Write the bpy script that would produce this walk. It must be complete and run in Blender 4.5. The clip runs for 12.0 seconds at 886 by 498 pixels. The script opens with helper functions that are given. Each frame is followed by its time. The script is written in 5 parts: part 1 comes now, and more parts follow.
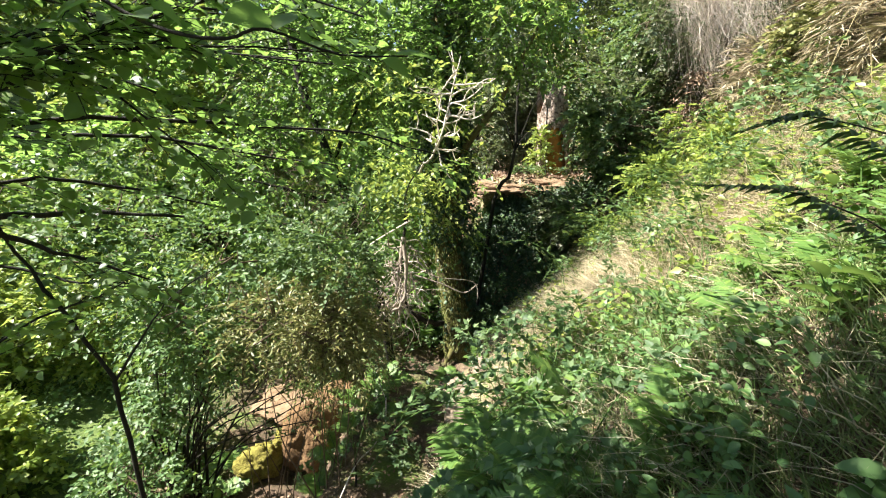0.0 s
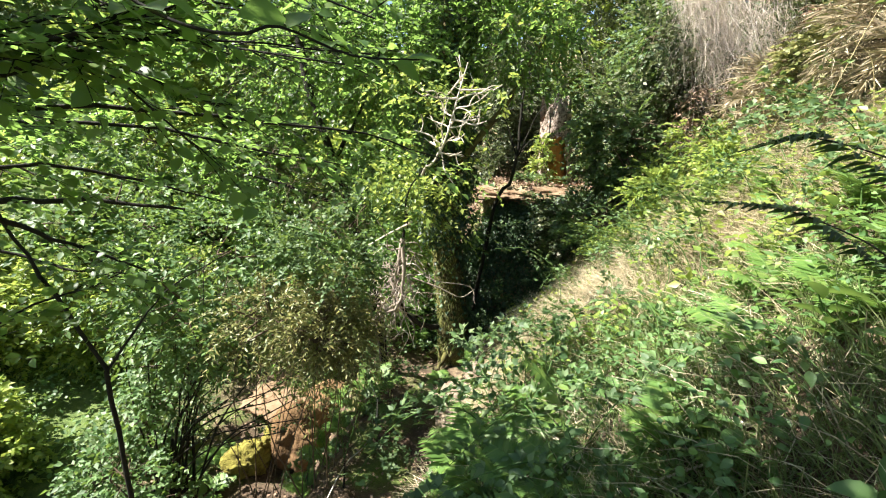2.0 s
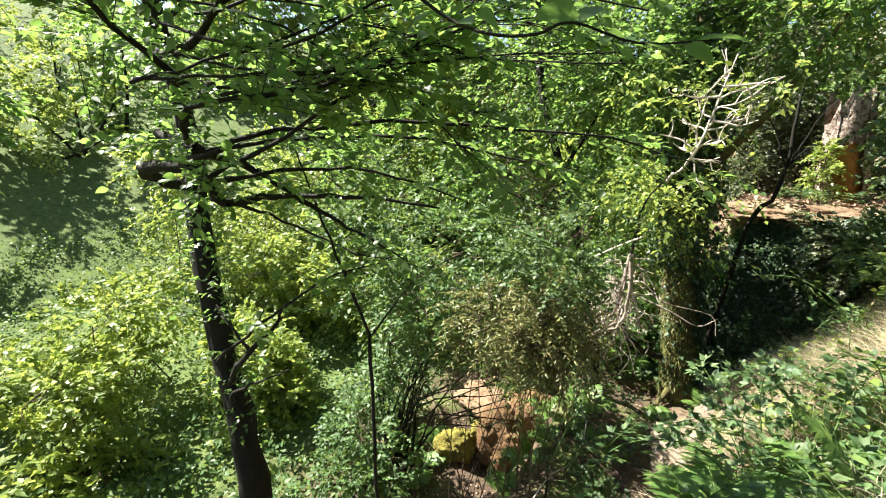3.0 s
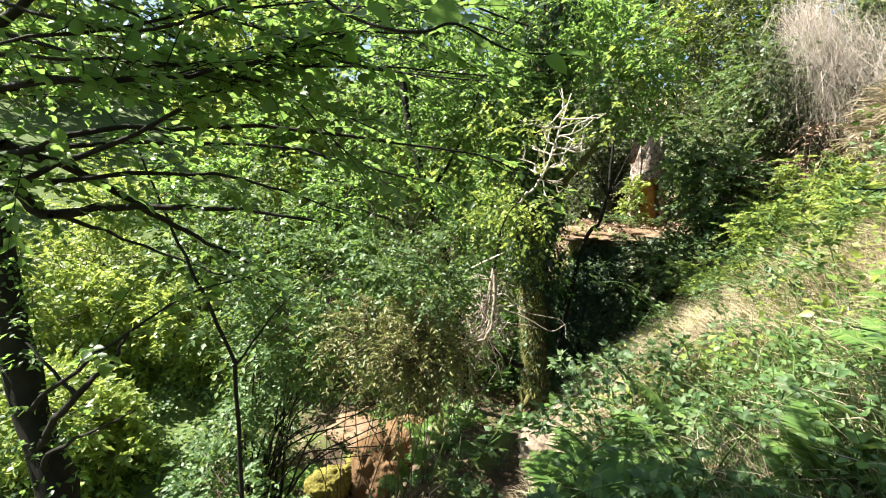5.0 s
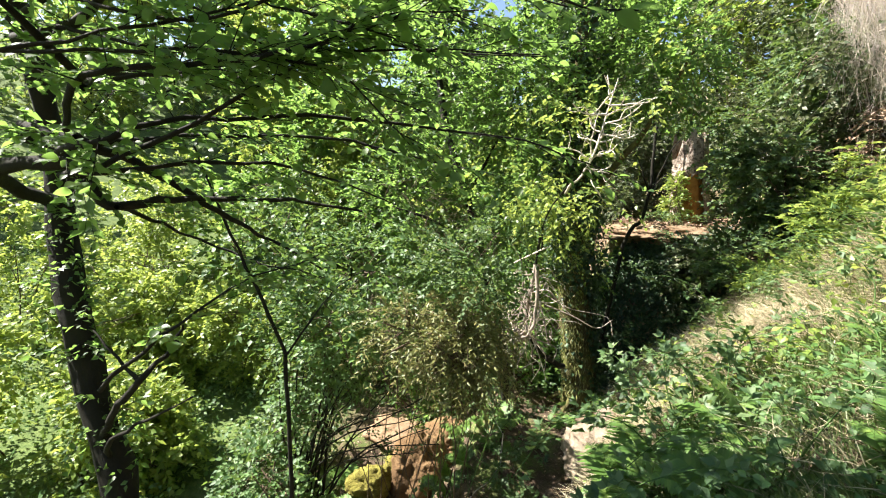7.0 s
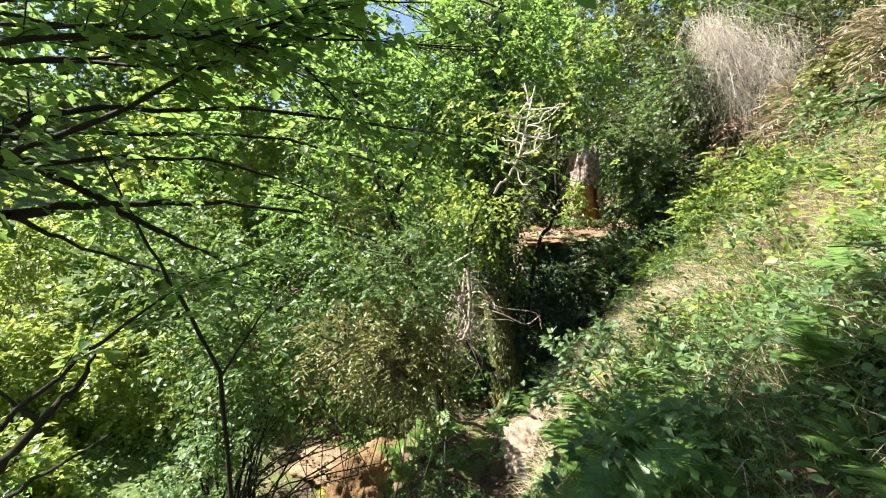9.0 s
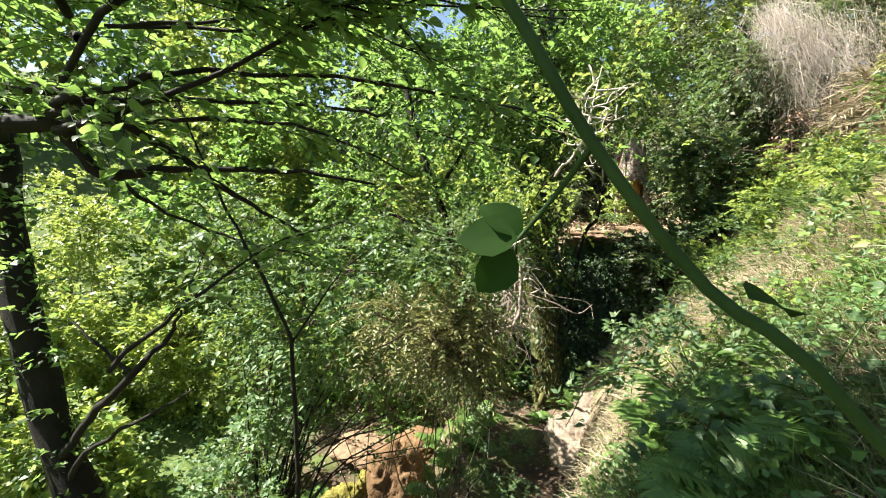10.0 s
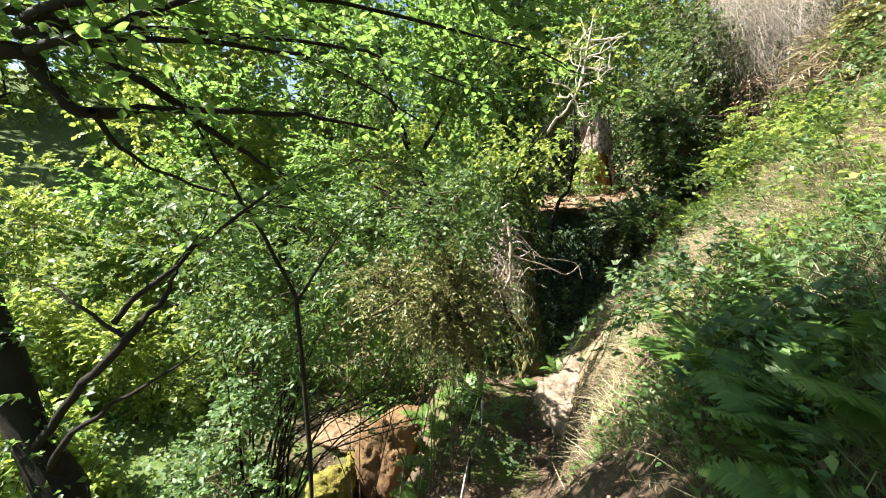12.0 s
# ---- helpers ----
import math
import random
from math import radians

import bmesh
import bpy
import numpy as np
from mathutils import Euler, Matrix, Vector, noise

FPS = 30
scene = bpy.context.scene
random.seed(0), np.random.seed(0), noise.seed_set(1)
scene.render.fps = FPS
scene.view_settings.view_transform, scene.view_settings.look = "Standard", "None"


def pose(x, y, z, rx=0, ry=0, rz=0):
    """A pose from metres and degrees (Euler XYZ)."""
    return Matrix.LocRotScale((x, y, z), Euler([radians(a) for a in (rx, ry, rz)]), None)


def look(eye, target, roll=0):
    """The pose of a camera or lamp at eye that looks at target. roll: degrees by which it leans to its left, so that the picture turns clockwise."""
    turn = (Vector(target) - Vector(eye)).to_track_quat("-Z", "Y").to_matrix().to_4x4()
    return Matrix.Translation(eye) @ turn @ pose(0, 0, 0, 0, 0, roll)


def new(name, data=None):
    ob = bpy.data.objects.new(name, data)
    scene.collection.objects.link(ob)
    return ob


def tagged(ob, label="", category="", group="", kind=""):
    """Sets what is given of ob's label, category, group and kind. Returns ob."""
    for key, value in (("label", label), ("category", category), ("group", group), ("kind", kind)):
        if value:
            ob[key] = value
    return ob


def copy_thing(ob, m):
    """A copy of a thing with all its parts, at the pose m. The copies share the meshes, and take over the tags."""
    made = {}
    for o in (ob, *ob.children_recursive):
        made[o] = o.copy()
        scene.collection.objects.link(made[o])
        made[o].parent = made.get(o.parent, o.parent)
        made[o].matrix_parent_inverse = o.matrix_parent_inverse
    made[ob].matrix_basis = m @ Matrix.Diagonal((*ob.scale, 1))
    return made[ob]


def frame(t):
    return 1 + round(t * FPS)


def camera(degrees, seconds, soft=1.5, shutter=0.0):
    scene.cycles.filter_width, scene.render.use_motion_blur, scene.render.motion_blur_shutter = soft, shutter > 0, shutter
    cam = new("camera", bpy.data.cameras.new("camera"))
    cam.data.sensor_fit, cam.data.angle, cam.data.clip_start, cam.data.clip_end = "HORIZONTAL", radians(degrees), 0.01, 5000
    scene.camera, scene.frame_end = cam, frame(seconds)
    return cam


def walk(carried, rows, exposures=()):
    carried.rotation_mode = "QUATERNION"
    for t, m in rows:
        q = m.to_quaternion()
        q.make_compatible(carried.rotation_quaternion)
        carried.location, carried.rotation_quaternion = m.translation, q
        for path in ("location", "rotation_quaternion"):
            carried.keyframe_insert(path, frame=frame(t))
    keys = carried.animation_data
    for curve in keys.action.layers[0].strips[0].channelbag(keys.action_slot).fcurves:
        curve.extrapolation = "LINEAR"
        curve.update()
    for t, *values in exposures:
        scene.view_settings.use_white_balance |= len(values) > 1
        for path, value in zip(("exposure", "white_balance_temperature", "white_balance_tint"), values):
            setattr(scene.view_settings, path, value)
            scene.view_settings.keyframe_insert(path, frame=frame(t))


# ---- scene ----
cam = camera(90.4, 12.0, soft=1.1)
PATH = [
    (0, (0.33, -0.251, 1.82), (0.239, 1.665, 1.255), 3.0),
    (0.5, (0.328, -0.255, 1.816), (0.243, 1.658, 1.24), 3.5),
    (1, (0.319, -0.252, 1.818), (0.232, 1.661, 1.24), 4.7),
    (1.5, (0.315, -0.255, 1.82), (0.229, 1.659, 1.246), 5.3),
    (2, (0.311, -0.252, 1.822), (0.231, 1.669, 1.273), 5.6),
    (2.5, (0.241, -0.285, 1.798), (-0.309, 1.556, 1.244), 2.8),
    (2.7, (0.199, -0.316, 1.774), (-0.645, 1.408, 1.213), 2.2),
    (3.25, (0.15, -0.365, 1.69), (-0.84, 1.285, 1.14), 3.0),
    (4.3, (0.073, -0.466, 1.533), (-0.589, 1.346, 1.006), 4.7),
    (4.5, (0.078, -0.452, 1.541), (-0.525, 1.384, 1.024), 4.5),
    (5, (0.11, -0.462, 1.565), (-0.329, 1.454, 1.198), 5.3),
    (5.5, (0.069, -0.467, 1.549), (-0.395, 1.447, 1.2), 4.7),
    (6, (0.057, -0.452, 1.523), (-0.503, 1.436, 1.172), 4.4),
    (6.5, (0.029, -0.453, 1.496), (-0.554, 1.427, 1.14), 4.1),
    (6.7, (0.02, -0.464, 1.457), (-0.56, 1.418, 1.107), 4.2),
    (8.3, (-0.231, -0.565, 1.256), (-0.742, 1.338, 0.914), 0.3),
    (8.5, (-0.238, -0.571, 1.243), (-0.683, 1.349, 0.907), 0.8),
    (9, (-0.305, -0.609, 1.148), (-0.486, 1.37, 0.929), 1.8),
    (9.5, (-0.478, -0.717, 0.991), (-0.627, 1.271, 0.834), 0.2),
    (10, (-0.633, -0.677, 0.923), (-0.941, 1.287, 0.697), 3.0),
    (10.5, (-0.68, -0.622, 0.849), (-0.767, 1.366, 0.655), 5.3),
    (11, (-0.783, -0.707, 0.654), (-0.494, 1.269, 0.557), 4.7),
    (11.5, (-0.97, -0.73, 0.62), (-1.028, 1.254, 0.378), 3.0),
    (12, (-1.068, -0.636, 0.552), (-1.184, 1.343, 0.288), 1.2),
]
walk(cam, [(t, look(eye, target, roll)) for t, eye, target, roll in PATH], [(0.0, 2.23)])

# ---- light ----
SUN_TO = Vector((-0.67, -0.03, 0.74)).normalized()
world = bpy.data.worlds.new("world")
scene.world = world
world.use_nodes = True
wn = world.node_tree.nodes
sky = wn.new("ShaderNodeTexSky")
sky.sky_type, sky.sun_disc = "NISHITA", False
sky.sun_elevation = math.asin(SUN_TO.z)
sky.sun_rotation = math.atan2(SUN_TO.x, SUN_TO.y)
wn["Background"].inputs["Strength"].default_value = 0.05
world.node_tree.links.new(sky.outputs[0], wn["Background"].inputs["Color"])
sun = new("sun", bpy.data.lights.new("sun", "SUN"))
sun.data.energy, sun.data.angle, sun.data.color = 5.0, radians(0.53), (1.0, 0.94, 0.87)
sun.matrix_world = SUN_TO.to_track_quat("Z", "Y").to_matrix().to_4x4()

# ---- materials ----


def material(name):
    m = bpy.data.materials.new(name)
    m.use_nodes = True
    return m, m.node_tree.nodes, m.node_tree.links, m.node_tree.nodes["Principled BSDF"]


def ramp(nodes, links, fac, stops):
    r = nodes.new("ShaderNodeValToRGB")
    els = r.color_ramp.elements
    while len(els) < len(stops):
        els.new(0.5)
    for e, (p, c) in zip(els, stops):
        e.position, e.color = p, (*c, 1)
    links.new(fac, r.inputs["Fac"])
    return r.outputs["Color"]


def noise_tex(nodes, links, scale, detail=6, rough=0.6, coord="Object"):
    tc, n = nodes.new("ShaderNodeTexCoord"), nodes.new("ShaderNodeTexNoise")
    n.inputs["Scale"].default_value, n.inputs["Detail"].default_value, n.inputs["Roughness"].default_value = scale, detail, rough
    links.new(tc.outputs[coord], n.inputs["Vector"])
    return n.outputs["Fac"]


def bump(nodes, links, height, strength, dist, bsdf):
    b = nodes.new("ShaderNodeBump")
    b.inputs["Strength"].default_value, b.inputs["Distance"].default_value = strength, dist
    links.new(height, b.inputs["Height"])
    links.new(b.outputs["Normal"], bsdf.inputs["Normal"])


def leaf_mat(name, stops, through_col, trans=0.45, rough=0.42):
    """A leaf: its colour varies from leaf to leaf and in broad patches; light shines through it."""
    stops = [(at, (c[0], c[1], c[2] * 1.2)) for at, c in stops]
    m, n, l, p = material(name)
    geo = n.new("ShaderNodeNewGeometry")
    add, mul = n.new("ShaderNodeMath"), n.new("ShaderNodeMath")
    mul.operation, mul.inputs[1].default_value = "MULTIPLY", 0.62
    l.new(geo.outputs["Random Per Island"], mul.inputs[0])
    patch = n.new("ShaderNodeMath")
    patch.operation, patch.inputs[1].default_value = "MULTIPLY", 0.4
    l.new(noise_tex(n, l, 1.3, 3), patch.inputs[0])
    l.new(mul.outputs[0], add.inputs[0])
    l.new(patch.outputs[0], add.inputs[1])
    col = ramp(n, l, add.outputs[0], stops)
    l.new(col, p.inputs["Base Color"])
    p.inputs["Roughness"].default_value = rough
    p.inputs["Specular IOR Level"].default_value = 0.48
    tr, mix, out = n.new("ShaderNodeBsdfTranslucent"), n.new("ShaderNodeMixShader"), n["Material Output"]
    mc = n.new("ShaderNodeMix")
    mc.data_type, mc.blend_type, mc.inputs["Factor"].default_value = "RGBA", "MIX", 0.6
    l.new(col, mc.inputs[6])
    mc.inputs[7].default_value = (through_col[0] * 0.8, through_col[1] * 0.8, through_col[2] * 1.25, 1)
    l.new(mc.outputs[2], tr.inputs["Color"])
    mix.inputs["Fac"].default_value = trans * 0.85
    l.new(p.outputs[0], mix.inputs[1])
    l.new(tr.outputs[0], mix.inputs[2])
    l.new(mix.outputs[0], out.inputs["Surface"])
    bump(n, l, noise_tex(n, l, 60, 2), 0.3, 0.004, p)
    return m


def surface_mat(name, stops, scale=4.0, rough=0.9, bump_scale=30, bump_d=0.02, strength=0.8):
    m, n, l, p = material(name)
    big, fine = noise_tex(n, l, scale, 8, 0.65), noise_tex(n, l, bump_scale, 6, 0.7)
    mixf = n.new("ShaderNodeMix")
    mixf.data_type, mixf.inputs["Factor"].default_value = "FLOAT", 0.4
    l.new(big, mixf.inputs[2])
    l.new(fine, mixf.inputs[3])
    l.new(ramp(n, l, mixf.outputs[0], stops), p.inputs["Base Color"])
    p.inputs["Roughness"].default_value = rough
    p.inputs["Specular IOR Level"].default_value = 0.25
    bump(n, l, fine, strength, bump_d, p)
    return m


M_HAZEL = leaf_mat("hazel_leaf", [(0.15, (0.036, 0.080, 0.022)), (0.5, (0.066, 0.128, 0.030)), (0.85, (0.13, 0.20, 0.042))], (0.39, 0.64, 0.08), 0.68)
M_BRIGHT = leaf_mat("light_leaf", [(0.15, (0.10, 0.16, 0.030)), (0.5, (0.18, 0.27, 0.045)), (0.8, (0.29, 0.34, 0.062)), (0.9, (0.32, 0.28, 0.062))], (0.56, 0.66, 0.08), 0.58)
M_OLIVE = leaf_mat("olive_leaf", [(0.15, (0.034, 0.059, 0.022)), (0.5, (0.076, 0.099, 0.036)), (0.75, (0.125, 0.141, 0.062)), (0.9, (0.167, 0.125, 0.074))], (0.20, 0.26, 0.05), 0.35, 0.5)
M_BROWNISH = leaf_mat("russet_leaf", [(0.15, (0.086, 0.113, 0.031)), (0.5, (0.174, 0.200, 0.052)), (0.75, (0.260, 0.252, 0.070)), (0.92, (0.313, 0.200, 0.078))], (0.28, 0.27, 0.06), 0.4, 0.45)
M_IVY = leaf_mat("ivy_leaf", [(0.2, (0.013, 0.032, 0.013)), (0.55, (0.027, 0.060, 0.018)), (0.85, (0.065, 0.107, 0.035))], (0.15, 0.28, 0.03), 0.25, 0.52)
# leaves of the near cane: its shade is put into a darker green
M_SHADECANELEAF = leaf_mat("shade_dark_cane_leaf", [(0.2, (0.012, 0.036, 0.004)), (0.55, (0.019, 0.052, 0.006)), (0.85, (0.035, 0.08, 0.010))], (0.06, 0.16, 0.01), 0.25, 0.75)
M_BRAMBLE = leaf_mat("bramble_leaf", [(0.2, (0.034, 0.075, 0.021)), (0.5, (0.069, 0.130, 0.036)), (0.85, (0.144, 0.205, 0.070))], (0.30, 0.42, 0.05), 0.4, 0.55)
M_FERN = leaf_mat("fern_leaf", [(0.2, (0.075, 0.155, 0.032)), (0.5, (0.12, 0.22, 0.042)), (0.85, (0.20, 0.29, 0.055))], (0.28, 0.45, 0.05), 0.45, 0.45)
M_HERB = leaf_mat("herb_leaf", [(0.2, (0.043, 0.104, 0.025)), (0.5, (0.078, 0.156, 0.037)), (0.85, (0.143, 0.230, 0.064))], (0.32, 0.46, 0.05), 0.42, 0.55)
M_GRASS = leaf_mat("green_grass", [(0.2, (0.048, 0.089, 0.021)), (0.5, (0.089, 0.137, 0.035)), (0.85, (0.167, 0.190, 0.070))], (0.36, 0.44, 0.07), 0.4, 0.5)
M_STRAW = leaf_mat("dry_straw", [(0.2, (0.25, 0.21, 0.10)), (0.5, (0.41, 0.355, 0.18)), (0.85, (0.56, 0.50, 0.29))], (0.5, 0.4, 0.2), 0.3, 0.6)
M_PALESTRAW = leaf_mat("bleached_straw", [(0.2, (0.38, 0.31, 0.18)), (0.5, (0.53, 0.46, 0.31)), (0.85, (0.66, 0.60, 0.45))], (0.7, 0.6, 0.4), 0.45, 0.6)
M_LITTER = leaf_mat("dead_leaf", [(0.2, (0.10, 0.06, 0.03)), (0.5, (0.22, 0.14, 0.07)), (0.85, (0.40, 0.29, 0.17))], (0.3, 0.18, 0.07), 0.15, 0.7)
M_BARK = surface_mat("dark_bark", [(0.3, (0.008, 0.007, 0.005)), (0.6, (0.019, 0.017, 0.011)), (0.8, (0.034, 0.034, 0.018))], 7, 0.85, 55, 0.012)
M_TWIG = surface_mat("twig_bark", [(0.3, (0.05, 0.035, 0.022)), (0.7, (0.13, 0.095, 0.06))], 9, 0.8, 70, 0.004)
M_MOSSBARK = surface_mat("mossy_bark", [(0.3, (0.036, 0.027, 0.018)), (0.48, (0.084, 0.072, 0.030)), (0.62, (0.120, 0.126, 0.030)), (0.8, (0.168, 0.174, 0.042))], 5, 0.95, 40, 0.03)
M_PALEWOOD = surface_mat("bleached_wood", [(0.3, (0.38, 0.32, 0.25)), (0.6, (0.62, 0.55, 0.46)), (0.85, (0.74, 0.68, 0.59))], 8, 0.75, 60, 0.004)
M_STUMP = surface_mat("weathered_bark", [(0.40, (0.03, 0.022, 0.016)), (0.47, (0.20, 0.15, 0.115)), (0.55, (0.40, 0.33, 0.27)), (0.75, (0.56, 0.49, 0.42))], 9, 0.9, 24, 0.06)
M_ROT = surface_mat("rotten_heartwood", [(0.3, (0.176, 0.072, 0.016)), (0.55, (0.336, 0.160, 0.040)), (0.8, (0.440, 0.264, 0.096))], 6, 0.9, 30, 0.03)
M_ROCK = surface_mat("ochre_rock", [(0.3, (0.05, 0.03, 0.016)), (0.5, (0.14, 0.083, 0.038)), (0.75, (0.25, 0.17, 0.085))], 3, 0.9, 22, 0.04)
M_MOSSROCK = surface_mat("moss_rock", [(0.36, (0.028, 0.024, 0.010)), (0.46, (0.16, 0.14, 0.03)), (0.58, (0.25, 0.23, 0.05)), (0.8, (0.34, 0.30, 0.09))], 5, 0.95, 32, 0.06)
M_SAND = surface_mat("sandy_stone", [(0.3, (0.16, 0.12, 0.08)), (0.5, (0.28, 0.22, 0.16)), (0.75, (0.40, 0.34, 0.26))], 4, 0.95, 28, 0.03)
M_EARTH = surface_mat("orange_earth", [(0.3, (0.10, 0.058, 0.030)), (0.5, (0.20, 0.135, 0.080)), (0.75, (0.28, 0.215, 0.15))], 5, 0.95, 28, 0.03)
M_VINE = surface_mat("dead_vine", [(0.3, (0.16, 0.13, 0.10)), (0.6, (0.33, 0.28, 0.23)), (0.85, (0.48, 0.43, 0.36))], 8, 0.8, 60, 0.004)
M_STALK = surface_mat("straw_cane", [(0.3, (0.22, 0.17, 0.08)), (0.7, (0.42, 0.36, 0.19))], 20, 0.7, 90, 0.002)
M_ROPE = surface_mat("pale_rope", [(0.3, (0.30, 0.28, 0.24)), (0.7, (0.52, 0.50, 0.45))], 20, 0.9, 200, 0.002)
M_CANE = surface_mat("green_cane", [(0.3, (0.035, 0.085, 0.016)), (0.7, (0.085, 0.15, 0.035))], 20, 0.6, 90, 0.002)

M_SHADECANELEAF.node_tree.nodes["Principled BSDF"].inputs["Specular IOR Level"].default_value = 0.12
# darker copy of the green cane colour, with the near cane's shade in it
M_SHADECANE = surface_mat("shade_dark_green_cane", [(0.3, (0.018, 0.05, 0.009)), (0.7, (0.045, 0.09, 0.02))], 20, 0.75, 90, 0.002)


def ground_mat():
    """Soil with litter, straw and moss in patches, and a grass meadow down the slope."""
    m, n, l, p = material("ground")
    big, mid, fine = (noise_tex(n, l, s, 8, 0.65) for s in (0.9, 5.0, 38.0))
    mixf = n.new("ShaderNodeMix")
    mixf.data_type, mixf.inputs["Factor"].default_value = "FLOAT", 0.45
    l.new(mid, mixf.inputs[2])
    l.new(fine, mixf.inputs[3])
    soil = ramp(n, l, mixf.outputs[0], [(0.3, (0.03, 0.021, 0.014)), (0.5, (0.085, 0.06, 0.04)), (0.68, (0.20, 0.145, 0.095))])
    green = ramp(n, l, fine, [(0.3, (0.05, 0.075, 0.02)), (0.7, (0.14, 0.18, 0.05))])
    mix1 = n.new("ShaderNodeMix")
    mix1.data_type = "RGBA"
    l.new(ramp(n, l, big, [(0.5, (0, 0, 0)), (0.62, (1, 1, 1))]), mix1.inputs["Factor"])
    l.new(soil, mix1.inputs[6])
    l.new(green, mix1.inputs[7])
    straw = ramp(n, l, fine, [(0.3, (0.20, 0.15, 0.08)), (0.5, (0.36, 0.29, 0.17)), (0.7, (0.50, 0.42, 0.27))])
    meadow = ramp(n, l, mixf.outputs[0], [(0.36, (0.04, 0.065, 0.02)), (0.5, (0.085, 0.125, 0.035)), (0.62, (0.14, 0.17, 0.055))])
    geo, sep, mr = n.new("ShaderNodeNewGeometry"), n.new("ShaderNodeSeparateXYZ"), n.new("ShaderNodeMapRange")
    l.new(geo.outputs["Position"], sep.inputs[0])
    l.new(sep.outputs["X"], mr.inputs["Value"])
    mr.inputs["From Min"].default_value, mr.inputs["From Max"].default_value = -4.5, -7.5
    ys, xs, mul = n.new("ShaderNodeMapRange"), n.new("ShaderNodeMapRange"), n.new("ShaderNodeMath")
    ys.inputs["From Min"].default_value, ys.inputs["From Max"].default_value = 3.3, 4.6
    xs.inputs["From Min"].default_value, xs.inputs["From Max"].default_value = 0.3, 1.3
    l.new(sep.outputs["Y"], ys.inputs["Value"])
    l.new(sep.outputs["X"], xs.inputs["Value"])
    mul.operation = "MULTIPLY"
    l.new(ys.outputs[0], mul.inputs[0])
    l.new(xs.outputs[0], mul.inputs[1])
    mul2 = n.new("ShaderNodeMath")
    mul2.operation = "MULTIPLY"
    l.new(mul.outputs[0], mul2.inputs[0])
    l.new(ramp(n, l, mid, [(0.38, (0, 0, 0)), (0.55, (1, 1, 1))]), mul2.inputs[1])
    mix3 = n.new("ShaderNodeMix")
    mix3.data_type = "RGBA"
    l.new(mul2.outputs[0], mix3.inputs["Factor"])
    l.new(mix1.outputs[2], mix3.inputs[6])
    l.new(straw, mix3.inputs[7])
    mix2 = n.new("ShaderNodeMix")
    mix2.data_type = "RGBA"
    l.new(mr.outputs[0], mix2.inputs["Factor"])
    l.new(mix3.outputs[2], mix2.inputs[6])
    l.new(meadow, mix2.inputs[7])
    l.new(mix2.outputs[2], p.inputs["Base Color"])
    p.inputs["Roughness"].default_value = 0.95
    p.inputs["Specular IOR Level"].default_value = 0.2
    bump(n, l, fine, 0.9, 0.03, p)
    return m


# ---- mesh tools ----
LEAF = np.array([(0, 0, 0), (-0.32, 0.36, 0.07), (0.32, 0.36, 0.07), (0, 0.45, -0.02), (0, 1, -0.06)])
LEAF_F = np.array([(0, 2, 3), (0, 3, 1), (3, 2, 4), (1, 3, 4)])
LEAF2 = np.array([(0, 0, 0), (-0.34, 0.45, 0.05), (0.34, 0.45, 0.05), (0, 1, -0.1)])
LEAF2_F = np.array([(0, 2, 3), (0, 3, 1)])
NARROW = LEAF * (0.5, 1, 1)
_st = [(0.14, 0.24), (0.34, 0.37), (0.58, 0.33), (0.8, 0.18)]
BIG = np.array([(0, 0, 0)] + [v for y, w in _st for v in ((-w, y + 0.03, 0.10 * w / 0.37 - 0.16 * y * y), (0, y, -0.16 * y * y), (w, y + 0.03, 0.10 * w / 0.37 - 0.16 * y * y))] + [(0, 1, -0.2)])
BIG_F = [(0, 2, 1), (0, 3, 2)]
for _i in range(3):
    a = 1 + 3 * _i
    BIG_F += [(a, a + 1, a + 4), (a, a + 4, a + 3), (a + 1, a + 2, a + 5), (a + 1, a + 5, a + 4)]
BIG_F = np.array(BIG_F + [(10, 11, 13), (11, 12, 13)])
IVY = np.array([(0, 0, 0), (-0.42, 0.12, 0.05), (-0.3, 0.5, 0.05), (0, 1, -0.08), (0.3, 0.5, 0.05), (0.42, 0.12, 0.05)])
IVY_F = np.array([(0, 5, 4), (0, 4, 3), (0, 3, 2), (0, 2, 1)])


def unit(v):
    return v / np.maximum(np.linalg.norm(v, axis=-1, keepdims=True), 1e-9)


def leaves(pos, way, norm, size, shape=LEAF, faces=LEAF_F):
    """Leaves at pos, growing along way, facing norm: vertices and triangles."""
    way = unit(way)
    side = unit(np.cross(way, norm))
    norm = np.cross(side, way)
    v = pos[:, None] + size[:, None, None] * (shape[None, :, :1] * side[:, None] + shape[None, :, 1:2] * way[:, None] + shape[None, :, 2:] * norm[:, None])
    f = faces[None] + (np.arange(len(pos)) * len(shape))[:, None, None]
    return v.reshape(-1, 3), f.reshape(-1, 3)


